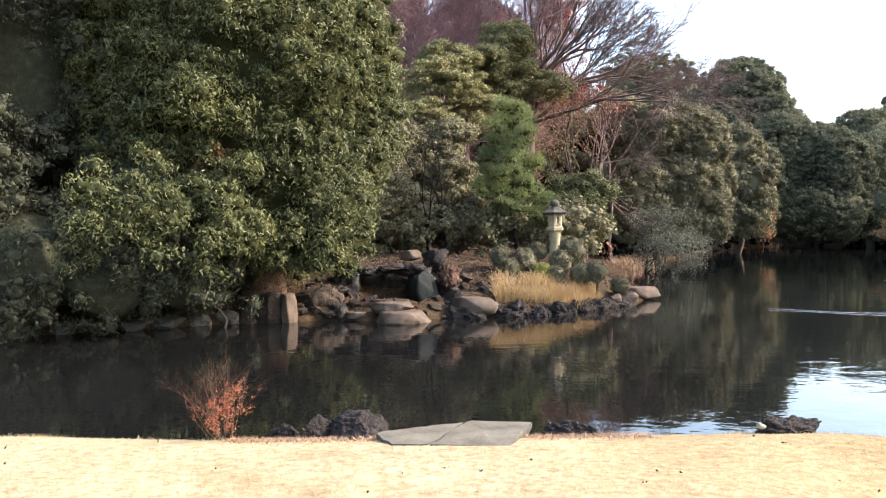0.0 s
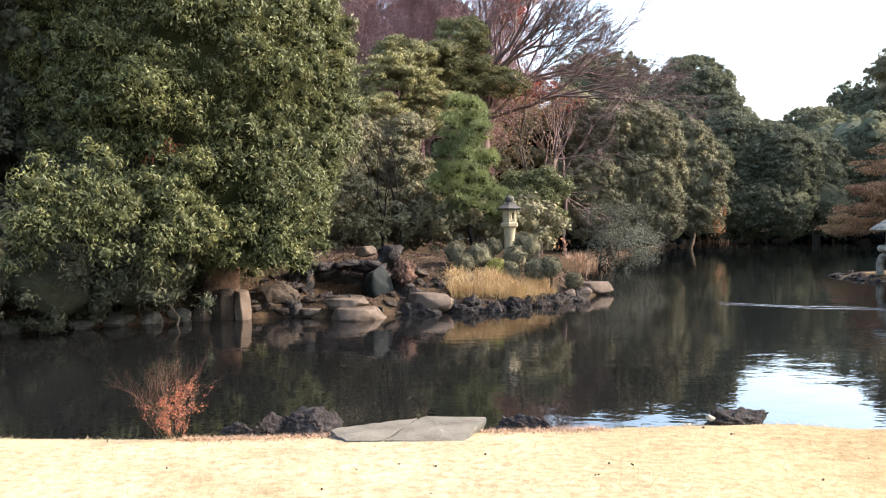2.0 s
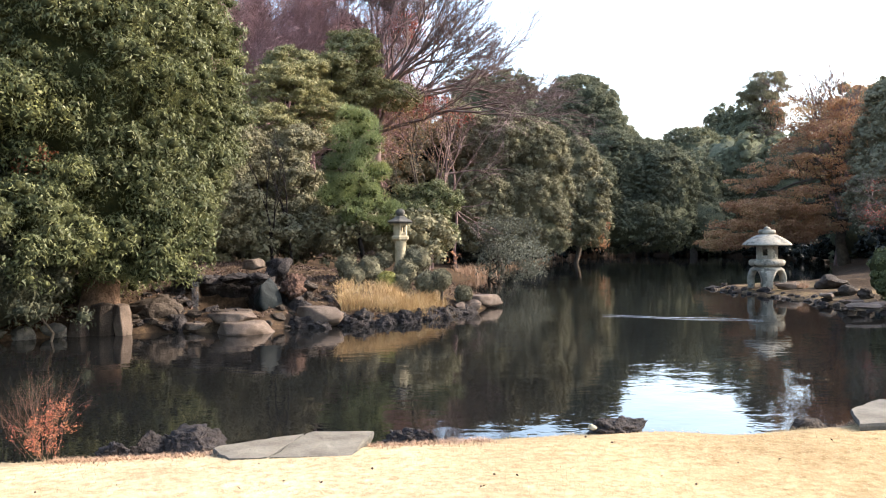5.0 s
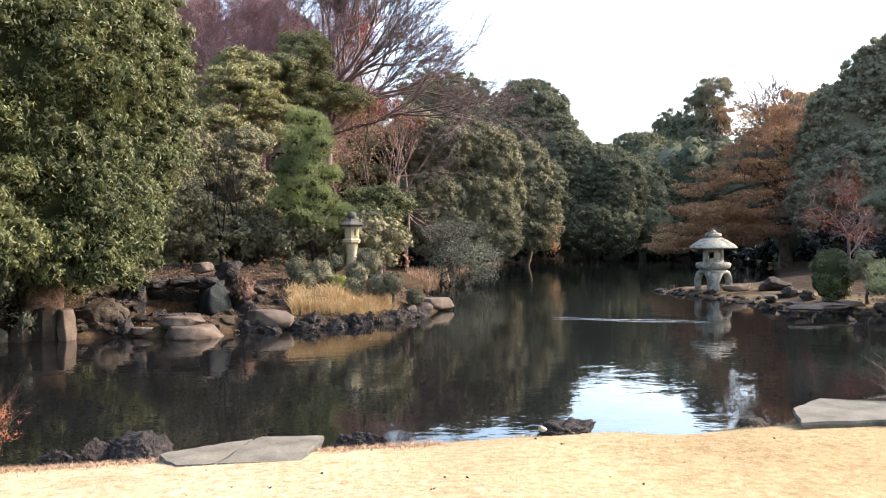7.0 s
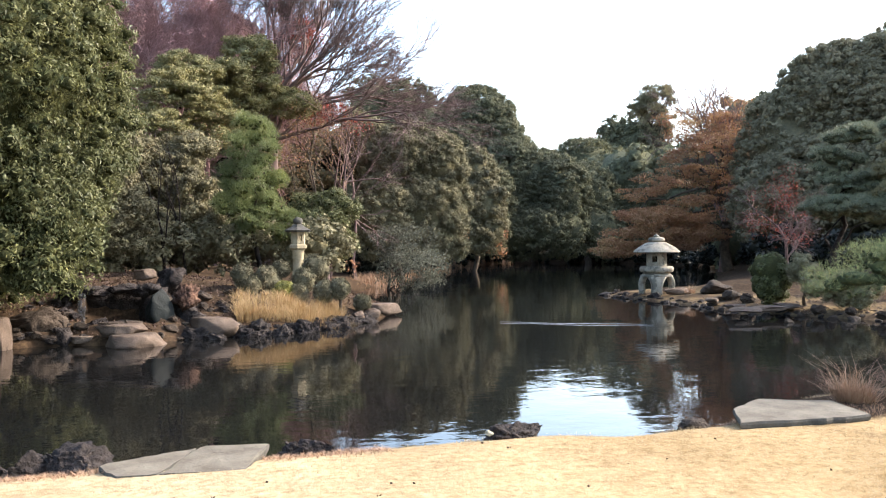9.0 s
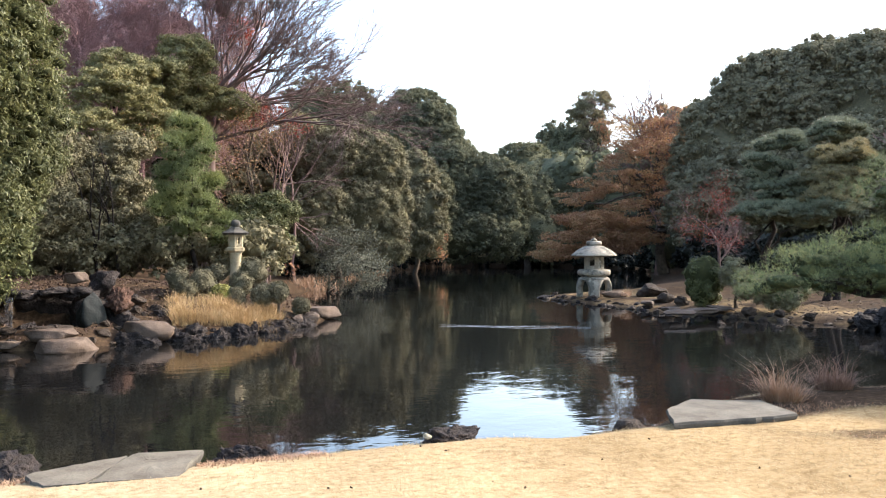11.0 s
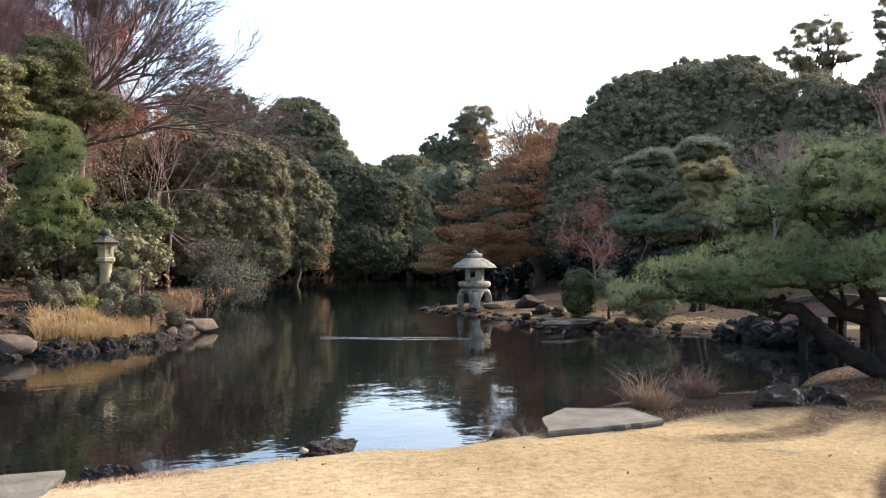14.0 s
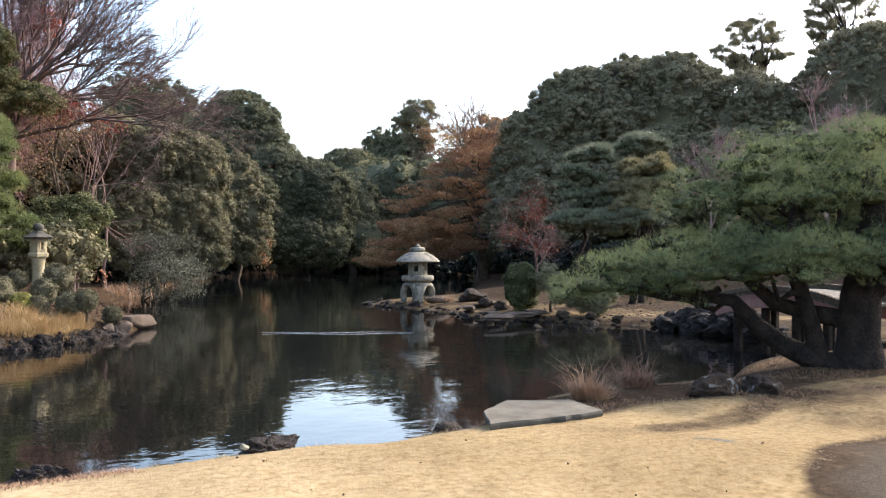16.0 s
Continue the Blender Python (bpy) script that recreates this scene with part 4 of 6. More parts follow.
# ---- trees ----
def grown(name, foot, label, category="tree", group=""):
    x, y = foot[0], foot[1]
    return thing(name, (x, y, gz1(x, y) - 0.05), label, category, group)


def trunked(rng, tree, top, r, mat, lobes=(), sides=8, forks=True):
    """A trunk from the tree's foot towards its crown, with a limb into each lobe."""
    b = np.array(tree.location)
    t = np.array(top) - b
    main = limb(rng, (0, 0, 0), t, r, r * 0.4, 0.25, 7)
    main[1][0] = r * 1.2
    tubes("trunk", [main], mat, tree, sides)
    if forks and lobes:
        lines = []
        for k, (a, d, z, w, h) in enumerate(lobes):
            j = 2 + k % 4
            lines.append(limb(rng, main[0][j], np.array(at(a, d, z)) - b, r * 0.4, r * 0.08, 0.4, 7))
        for q in lines:
            tubes("limb", [q], M["pine_bark"] if mat is M["pale_bark"] else mat, tree, 5)


def broad_tree(name, az, d, lobes, label, leaf, seed, count, size, clump, sprays, r=0.2, bark="bark", category="tree", group="", boughs=(), **how):
    rng = np.random.default_rng(seed)
    foot = at(az, d)
    main = boughs or lobes
    g = grown(name, foot, label, category, group)
    hi = max(main, key=lambda q: q[2])
    mid = at(hi[0], hi[1], hi[2] * (0.97 if category == "pine tree" and d > 50 else 0.85))
    trunked(rng, g, mid, r, M[bark], main)
    foliage("crown", lobes, g.location, M[leaf], g, seed, count, size, clump, sprays, **how)
    return g


BIG = [(-13.0, 19.6, 5.2, 3.35, 4.6), (-11.4, 18.7, 2.8, 2.0, 1.5), (-8.6, 18.2, 2.5, 1.2, 1.3), (-11.5, 20.0, 8.6, 2.8, 2.4), (-14.2, 17.4, 2.4, 0.8, 0.9), (-6.7, 17.5, 1.75, 0.72, 0.9), (-8.9, 17.3, 1.75, 0.8, 0.65)]
BOUGHS = [(-21.9, 15.5, 2.55, 0.42, 0.3), (-20.9, 15.4, 2.75, 0.4, 0.34), (-19.9, 15.5, 2.5, 0.45, 0.3), (-19.0, 15.6, 2.95, 0.38, 0.36), (-18.4, 15.5, 2.35, 0.5, 0.3), (-22.6, 15.5, 1.95, 0.42, 0.24), (-21.4, 15.5, 2.0, 0.5, 0.26),
          (-20.2, 15.5, 2.05, 0.45, 0.3), (-19.0, 15.5, 1.95, 0.42, 0.26), (-17.6, 15.7, 2.05, 0.4, 0.28), (-18.0, 15.6, 1.55, 0.26, 0.22), (-17.3, 15.6, 1.35, 0.2, 0.2), (-23.4, 15.8, 1.5, 0.4, 0.25), (-16.4, 15.9, 2.5, 0.42, 0.3),
          (-15.2, 16.0, 2.2, 0.5, 0.34), (-14.2, 16.1, 2.5, 0.42, 0.3), (-15.6, 16.0, 1.7, 0.42, 0.28), (-13.8, 16.2, 1.8, 0.5, 0.3), (-14.6, 16.1, 1.3, 0.42, 0.26), (-12.9, 16.3, 1.9, 0.4, 0.3), (-13.0, 16.3, 2.9, 0.45, 0.3),
          (-6.2, 17.3, 1.5, 0.45, 0.3), (-7.2, 17.2, 1.3, 0.45, 0.3), (-6.0, 17.3, 1.95, 0.45, 0.3), (-8.2, 17.2, 1.35, 0.45, 0.3), (-9.2, 17.1, 1.3, 0.4, 0.28), (-5.6, 17.4, 1.7, 0.3, 0.25), (-6.8, 17.2, 1.0, 0.3, 0.25), (-7.7, 17.2, 1.75, 0.5, 0.3), (-8.6, 17.2, 1.05, 0.3, 0.22)]
broad_tree("evergreen_tree", -11.6, 18.5, mounds(101, BIG, 210, 0.62, -0.6, 0.72) + BOUGHS, "large glossy evergreen tree leaning over the water", "oak_leaf", 1, 305000, 0.079, 0.25, 3300, 0.36, "pale_bark", droop=0.75, flat=0.85, width=0.2, solid=0.6, core=0.5, inmost=0.75, wild=0.5, tri=True, shells=BIG[:5], lean=0.4, boughs=BIG)
SHADY = [(-27.5, 21.6, 5.6, 4.0, 5.0), (-20.6, 20.2, 5.6, 2.2, 4.4), (-26.4, 17.4, 1.3, 1.7, 1.3), (-21.4, 17.3, 1.0, 1.3, 0.9), (-17.2, 17.5, 1.0, 1.2, 0.8), (-31.5, 18.4, 2.5, 2.3, 2.5), (-19.0, 18.2, 2.6, 1.5, 1.3)]
# the dark heart of the crown lies well inside its sprays
HEART = [(a, d, z, w * 0.92, h * 0.94) for a, d, z, w, h in SHADY]
broad_tree("evergreen_tree", -27, 19.5, mounds(102, SHADY, 230, 0.7, -0.6, 0.75), "dark shaded evergreen tree on the shaded bank", "shade_leaf", 2, 140000, 0.085, 0.27, 2100, 0.22, droop=0.6, solid=0.6, core=0.5, tri=True, width=0.24, shells=HEART, inmost=0.75, boughs=SHADY)
broad_tree("red_maple", -14.6, 17.4, [(-14.8, 17.0, 3.3, 0.3, 0.22), (-14.3, 17.0, 2.9, 0.25, 0.2)], "red leaves in a gap of the evergreens", "orange_leaf", 27, 500, 0.06, 0.2, 20, 0.03, tri=True, width=0.4, core=0, solid=0, wild=0.9)
broad_tree("layered_tree", -0.5, 29, [(-0.0, 29.0, 6.6, 1.5, 0.9), (-1.5, 28.0, 5.4, 1.1, 0.7), (2.2, 29.0, 5.7, 0.9, 0.7), (-3.4, 27.0, 4.0, 0.9, 0.9), (0.4, 30.0, 7.6, 1.2, 0.7), (3.0, 33.0, 7.0, 1.3, 1.1)],
           "spreading green tree with layered sprays", "mid_leaf", 3, 85000, 0.066, 0.24, 620, 0.14, flat=0.45, tri=True, width=0.33, solid=0, core=0.5)
broad_tree("evergreen_shrub", -1.2, 25.5, [(-3.4, 24.5, 2.6, 0.8, 1.0), (-4.4, 25, 3.4, 0.8, 0.8), (-2.6, 26.5, 4.4, 0.8, 0.7)], "mixed evergreen shrubs behind the slope", "olive_leaf", 4, 36000, 0.068, 0.22, 330, 0.08, category="shrub", core=0.5, tri=True, width=0.36)
broad_tree("evergreen_shrub", 8.4, 26.5, [(8.7, 26.0, 2.4, 0.85, 0.51), (9.9, 27.0, 3.0, 0.70, 0.53), (8.0, 27.0, 3.0, 0.53, 0.53), (10.3, 26.0, 1.9, 0.5, 0.4)], "green shrub behind the lantern", "oak_leaf", 5, 24000, 0.06, 0.17, 220, 0.08, category="shrub", core=0.4, solid=0)
OLIVE = [(14.6, 43.5, 6.3, 1.7, 1.5), (16.6, 43.4, 5.6, 1.3, 1.7), (13.4, 43.4, 5.2, 1.5, 1.8), (15.6, 43.2, 3.4, 1.9, 1.9), (12.6, 42.0, 3.0, 1.5, 2.0), (11.6, 44.5, 7.0, 1.2, 1.4), (17.6, 43.2, 3.6, 0.8, 1.4), (17.0, 43, 1.8, 1.0, 1.0)]
broad_tree("evergreen_tree", 14.5, 44, mounds(103, OLIVE, 90, 0.6), "olive evergreen tree on the back bank", "olive_leaf", 6, 105000, 0.085, 0.27, 1500, 0.25, tri=True, width=0.36, core=0.6, solid=0.62, shells=OLIVE, inmost=0.75, boughs=OLIVE)
broad_tree("overhanging_shrub", 13.2, 35.5, [(14.9, 34.0, 1.6, 1.1, 1.0), (14.2, 33.0, 0.9, 1.0, 0.8), (15.9, 33.0, 0.9, 0.8, 0.6), (13.5, 34.0, 1.9, 0.8, 0.7), (15.7, 33, 0.45, 0.6, 0.35)], "silvery shrub hanging over the water", "grey_leaf", 7, 9000, 0.075, 0.26, 240, 0.1, category="shrub", solid=0.0, core=0, wild=0.9, droop=0.5)
GREY = [(18.9, 54.5, 6.0, 1.3, 1.8), (19.3, 54.2, 4.0, 1.5, 1.8), (18.4, 54.0, 2.2, 1.5, 1.3), (20.0, 54, 2.6, 0.9, 1.4)]
broad_tree("evergreen_tree", 19, 55, mounds(104, GREY, 45, 0.6), "grey green evergreen tree on the back bank", "olive_leaf", 8, 48000, 0.1, 0.22, 650, 0.2, tri=True, width=0.36, core=0.65, solid=0.62, shells=GREY, inmost=0.75, boughs=GREY)
FAR = dict(inmost=0.78, wild=0.22, droop=0.15, tri=True, width=0.4, core=0.5, solid=0.66)
DOME = [(19.0, 78.5, 11.6, 3.6, 4.2), (18.0, 77.0, 9.6, 3.6, 3.4), (20.6, 77.0, 9.2, 3.0, 3.4), (21.6, 76.5, 7.4, 2.2, 3.0), (17.0, 77, 9.4, 2.4, 3.0)]
broad_tree("domed_tree", 19, 78, mounds(105, DOME, 120, 1.0, -0.3, 0.8, 0.5), "tall domed dark evergreen tree in the distance", "far_leaf", 9, 85000, 0.125, 0.32, 1900, 0.4, shells=DOME, boughs=DOME, **FAR)
BACK = [(14.2, 85.5, 14.2, 3.2, 3.2), (15.6, 85.0, 13.0, 2.0, 3.2), (12.0, 86.0, 14.6, 2.8, 3.6), (14, 85, 10, 6, 4)]
broad_tree("evergreen_tree", 14, 86, mounds(106, BACK, 110, 1.1, -0.2), "distant evergreen trees behind the bank", "far_leaf", 10, 36000, 0.17, 0.38, 1000, 0.4, shells=BACK, boughs=BACK, **FAR)
LINE = [(22.6, 67.5, 6.2, 2.6, 2.9), (21.2, 67.0, 5.4, 2.4, 4.0), (24.4, 67.0, 5.0, 2.5, 3.3), (23.1, 65.5, 2.6, 2.6, 2.0), (19.8, 63.5, 4.6, 1.8, 2.8), (19.3, 60.5, 2.6, 1.9, 1.9), (21.6, 65.0, 2.4, 2.2, 2.0), (24.9, 65.5, 2.4, 1.8, 1.9)]
broad_tree("evergreen_tree", 23, 68, mounds(107, LINE, 190, 0.9, -0.4, 0.8, 0.5), "mounded evergreen trees along the far bank", "far_leaf", 11, 122000, 0.11, 0.26, 2800, 0.3, shells=LINE, boughs=LINE, **FAR)
ENDS = [(26.4, 69.0, 4.9, 2.3, 3.0), (26.9, 67.0, 2.6, 2.0, 2.0), (26.0, 80.0, 8.8, 3.2, 2.2), (29, 73, 4.6, 4, 4)]
broad_tree("evergreen_tree", 26.5, 69, mounds(108, ENDS, 110, 0.9, -0.4, 0.8, 0.5), "mounded evergreen trees at the pond's end", "far_leaf", 12, 70000, 0.11, 0.28, 1600, 0.3, shells=ENDS, boughs=ENDS, **FAR)
PINES = [(28.0, 111.0, 13.6, 2.4, 3.6), (29.4, 96.0, 11.0, 3.2, 3.4), (27.8, 91.0, 8.6, 2.3, 2.9), (29.2, 110.0, 14.2, 2.0, 3.0)]
broad_tree("distant_tree", 27.8, 112, mounds(109, PINES, 90, 0.95, -0.3, 0.6), "distant dark pines over the pond's end", "far_leaf", 13, 34000, 0.18, 0.36, 900, 0.4, shells=PINES, boughs=PINES, **FAR)
HILL = [(38.6, 46.5, 6.2, 2.4, 3.2), (41.6, 47.2, 7.2, 3.0, 4.3), (37.4, 44.5, 3.6, 1.8, 2.2), (40.8, 44.0, 4.0, 2.8, 2.6), (44.0, 47.5, 8.2, 2.4, 3.7)]
broad_tree("evergreen_tree", 41, 47, mounds(110, HILL, 110, 1.2, -0.35, 0.8, 0.4), "massed dark evergreen tree on the wooded slope", "hazy_leaf", 14, 106000, 0.1, 0.33, 3200, 0.3, shells=HILL, boughs=HILL, **FAR)
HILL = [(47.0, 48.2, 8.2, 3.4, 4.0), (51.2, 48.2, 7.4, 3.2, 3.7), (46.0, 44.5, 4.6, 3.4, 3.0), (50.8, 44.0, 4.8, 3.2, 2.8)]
broad_tree("evergreen_tree", 48, 47, mounds(111, HILL, 110, 1.2, -0.35, 0.8, 0.4), "massed dark evergreen tree on the wooded slope", "hazy_leaf", 15, 106000, 0.1, 0.33, 3200, 0.3, shells=HILL, boughs=HILL, **FAR)
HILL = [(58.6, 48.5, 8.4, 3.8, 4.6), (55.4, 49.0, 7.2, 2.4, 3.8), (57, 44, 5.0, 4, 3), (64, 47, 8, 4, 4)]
broad_tree("evergreen_tree", 58, 47, mounds(112, HILL, 170, 1.2, -0.35, 0.8, 0.4), "massed dark evergreen tree rising past the slope", "hazy_leaf", 17, 90000, 0.1, 0.33, 2600, 0.3, shells=HILL, boughs=HILL, **FAR)
# boughs in layers, falling outwards from the trunk
MAPLE = []
for k in range(11):
    z = 1.2 + 0.62 * k
    edge = 26.9 + 0.4 * z + 0.045 * z * z
    for j in range(7):
        a = edge + 0.4 + 1.25 * j + 0.5 * math.sin(k * 2.4)
        if a < 36.6:
            MAPLE.append((a, 47.5 + 1.2 * math.sin(k * 1.7 + j * 2.1), z + 0.36 * j ** 0.8 + 0.5 * math.sin(j * 3.3 + k * 5.1), 0.85 + 0.35 * math.sin(k * 3 + 2 * j), 0.27 + 0.13 * math.sin(k * 4 + j)))
MAPLE += [(27.2, 46, 1.3, 0.8, 0.22), (28.2, 46, 1.75, 1.0, 0.26), (29.3, 46, 2.25, 1.0, 0.3), (30.3, 46, 2.8, 1.0, 0.3), (28.8, 46, 1.3, 1.0, 0.2), (30.0, 46, 1.65, 1.2, 0.25), (31.2, 46.5, 2.2, 1.2, 0.35), (31.0, 46.5, 3.3, 1.2, 0.3), (32.3, 47, 1.7, 1.3, 0.35), (32.5, 47, 3.0, 1.4, 0.35), (33.8, 47, 2.2, 1.2, 0.35)] * 2
broad_tree("maple_tree", 35, 49, MAPLE, "spreading maple in orange brown autumn leaf", "maple_leaf", 16, 60000, 0.08, 0.4, 1100, 0.28, flat=0.3, core=0.0, solid=0.0, wild=0.8, tri=True, width=0.4, droop=0.4, boughs=MAPLE[:60:5])
broad_tree("evergreen_shrub", 39.5, 25, [(39.4, 24.6, 1.15, 0.35, 0.4), (40.3, 24.0, 0.85, 0.45, 0.4), (41.5, 24.1, 0.75, 0.5, 0.45), (42.6, 24, 0.6, 0.4, 0.35)], "loose green shrub on the spit", "olive_leaf", 19, 16000, 0.05, 0.17, 170, 0.05, category="shrub")


broad_tree("evergreen_tree", 4.0, 32.5, [(4.2, 32.0, 8.6, 1.04, 0.83), (2.9, 31.0, 7.7, 0.91, 0.61), (5.1, 32.0, 7.5, 0.73, 0.52), (6.5, 33.0, 7.1, 1.29, 0.54), (3.8, 32, 6.6, 1.0, 0.6)], "olive green evergreen tree before the bare trees", "mid_leaf", 21, 46000, 0.075, 0.26, 420, 0.12, tri=True, width=0.35, flat=0.6, core=0.6, solid=0)
broad_tree("evergreen_tree", -0.6, 27, [(0.4, 27.0, 4.7, 0.88, 0.53), (-0.7, 26.5, 4.0, 0.86, 0.69), (0.7, 26.0, 3.3, 0.76, 0.68), (-2.1, 26.0, 3.4, 0.68, 0.68), (-1.7, 25.5, 2.6, 0.83, 0.50), (1.1, 25.5, 2.6, 0.66, 0.42)], "small olive evergreen tree on the island", "olive_leaf", 24, 46000, 0.066, 0.22, 380, 0.09, tri=True, width=0.35, flat=0.7, core=0.6, solid=0)
broad_tree("autumn_tree", 7.6, 30.5, [(7.3, 30.0, 5.4, 0.59, 0.78), (6.9, 29.0, 4.2, 0.42, 0.76), (8.0, 31.0, 6.1, 0.81, 0.61), (9.9, 33.0, 6.1, 0.86, 0.65), (1.8, 27.5, 5.3, 0.45, 0.36), (8.6, 30, 4.4, 1.0, 1.0), (7.0, 30, 3.2, 0.5, 0.7)], "thin tree with rusty autumn leaves", "rust_leaf", 25, 2000, 0.06, 0.7, 160, 0.07, tri=True, width=0.4, core=0, solid=0, wild=0.9)
broad_tree("red_maple", 8.2, 37, [(8.4, 36.0, 7.3, 0.94, 0.28), (5.8, 36.0, 8.2, 0.35, 0.47), (7.8, 35.0, 10.3, 0.57, 0.46), (11.2, 36.0, 6.7, 0.23, 0.35)], "thin maple with the last red leaves", "red_leaf", 26, 3200, 0.09, 0.5, 60, 0.07, tri=True, width=0.4, core=0, solid=0, wild=0.9)
broad_tree("evergreen_tree", -4.6, 27, [(-4.8, 26.5, 4.4, 1.6, 1.4), (-5.0, 26, 2.6, 1.5, 1.0), (-2.6, 27, 3.6, 1.2, 1.2)], "olive evergreen shrub behind the waterfall", "olive_leaf", 22, 36000, 0.072, 0.24, 400, 0.12, tri=True, width=0.36, core=0.55)
broad_tree("evergreen_shrub", 5.6, 26.4, [(5.9, 26, 2.0, 0.7, 0.7), (2.6, 26, 1.9, 0.8, 0.5), (1.0, 25, 1.9, 0.6, 0.35), (-3.4, 24.5, 1.9, 0.8, 0.4), (-1.6, 24.6, 1.95, 0.6, 0.35), (2.6, 24.8, 1.9, 0.7, 0.35), (-0.5, 26.5, 2.0, 1.0, 0.6), (-2.2, 26.5, 2.0, 1.0, 0.6), (4.0, 28, 2.2, 1.2, 0.8), (7.5, 28.5, 2.0, 1.0, 0.7)], "olive green shrub behind the young pine", "olive_leaf", 23, 26000, 0.066, 0.2, 320, 0.06, category="shrub", solid=0, core=0.4, tri=True, width=0.36)


def pine_tree(name, az, d, lobes, label, leaf, seed, count, size, clump, sprays, r, flat=0.5, category="pine tree", **how):
    return broad_tree(name, az, d, lobes, label, leaf, seed, count, size, clump, sprays, r, "pine_bark", category, needle=True, flat=flat, **how)


YOUNG = []
rng = np.random.default_rng(300)
for k in range(84):
    u = (k + 0.5) / 84
    w = (0.2 + 0.8 * u ** 0.65) * rng.uniform(0.0, 1.0) ** 0.5
    a = rng.uniform(0, 6.28)
    r = rng.uniform(0.15, 0.3) * (0.8 + 0.4 * u)
    YOUNG.append((4.4 + 2.8 * w * math.cos(a), 24.3 + 0.9 * w * math.sin(a), 5.3 - 3.1 * u + rng.normal() * 0.2, r, r * rng.uniform(0.5, 0.9)))
pine_tree("young_pine", 4.5, 24.4, YOUNG, "young blue green pine among the shrubs", "blue_needle", 30, 34000, 0.11, 0.17, 640, 0.08, 0.85, width=0.03, needles=3, core=0.3, solid=0.4, boughs=YOUNG[4::6])
pine_tree("cloud_pine", 41.0, 27.3, [(42.2, 27.0, 4.8, 0.7, 0.35), (41.2, 27.0, 4.2, 0.7, 0.35), (41.9, 27.0, 3.5, 0.9, 0.35), (41.2, 26.5, 2.8, 0.9, 0.3), (43.5, 26.0, 2.8, 1.0, 0.4)], "clipped cloud pine with layered pads", "pad_needle", 31, 22000, 0.095, 0.2, 230, 0.1, 0.6, width=0.045, needles=3)
pine_tree("cloud_pine", 45.2, 27.6, [(45.2, 28.0, 5.2, 0.8, 0.35), (46.5, 27.0, 4.0, 0.7, 0.4), (44.9, 26.0, 2.9, 0.8, 0.3)], "clipped cloud pine with layered pads", "pad_needle", 32, 15000, 0.095, 0.2, 150, 0.1, 0.6, width=0.045, needles=3)
pine_tree("cloud_pine", 44.6, 26.6, [(45.6, 26.5, 4.4, 0.8, 0.3), (45.2, 26.5, 3.8, 0.9, 0.3), (44.9, 26.0, 3.2, 0.8, 0.3)], "clipped cloud pine turning golden", "gold_needle", 33, 15000, 0.095, 0.2, 150, 0.1, 0.6, width=0.045, needles=3)


def airy_pine(az, d, top, depth, reach, label, seed):
    """A tall pine of open crown: short boughs that end in flat tufts of needles."""
    rng = np.random.default_rng(seed)
    lobes = [(az, d, top, 0.35, 0.25)]
    for k in range(74):
        u = (k + 0.6) / 74
        w = reach * (0.25 + 0.75 * math.sin(math.pi * min(0.92, u * 0.85 + 0.1))) * rng.uniform(0.45, 1.0)
        turn = rng.uniform(0, 6.28)
        p = at(az, d, top - depth * u + rng.normal() * 0.15) + Vector((w * math.cos(turn), w * math.sin(turn), 0))
        lobes.append((math.degrees(math.atan2(p.x, p.y)), math.hypot(p.x, p.y), p.z + rng.normal() * 0.2, rng.uniform(0.14, 0.34) * d / 62, rng.uniform(0.12, 0.3) * d / 62))
    return pine_tree("tall_pine", az + 0.1, d, lobes, label, "hazy_leaf", seed, 8500, 0.0042 * d, 0.17 * d / 62, 420, 0.16, 1.0, width=0.05, solid=0, core=0, needles=4)


airy_pine(51.8, 62, 17.0, 3.4, 2.5, "tall pine standing above the slope", 34)
airy_pine(56.9, 58, 17.6, 4.2, 2.2, "tall pine standing above the slope", 35)
airy_pine(61.5, 60, 17.0, 4.2, 2.4, "tall pine standing above the slope", 37)
airy_pine(30.6, 95, 17.8, 5.0, 2.6, "tall layered pine in the distance", 36)

NEAR = []   # pads of needles in sloping rows, the upper tiers heaped into a dome
for a0, a1, z0, z1, d, n, r in ((53.2, 66, 3.46, 3.68, 13.4, 7, 0.62), (50.9, 66, 3.16, 3.42, 13.0, 9, 0.58), (49.2, 65, 2.82, 3.06, 12.6, 10, 0.54), (48.8, 64, 2.54, 2.76, 12.3, 10, 0.42), (57, 68, 3.2, 3.3, 14.6, 5, 0.8), (53, 66, 2.7, 2.9, 14.2, 6, 0.8),
                                 (48.6, 66, 2.02, 2.22, 12.5, 9, 0.55), (44.6, 64, 1.78, 1.98, 12.1, 11, 0.5), (42.4, 61, 1.54, 1.74, 11.9, 11, 0.44), (42.0, 49, 1.44, 1.42, 12.3, 6, 0.36), (48, 66, 1.95, 2.1, 13.6, 6, 0.7)):
    for k in range(n):
        u = k / (n - 1)
        a = a0 + (a1 - a0) * u + 0.5 * math.sin(k * 2.3 + d * 5)
        NEAR.append((a, d + 0.24 * max(0, a - 56.5) + 0.25 * math.sin(k * 1.9 + z0 * 7), z0 + (z1 - z0) * u ** 0.7 + 0.05 * math.sin(k * 2.7 + z0 * 3), r * (1 + 0.2 * math.sin(k * 3.1 + z0)), 0.21))
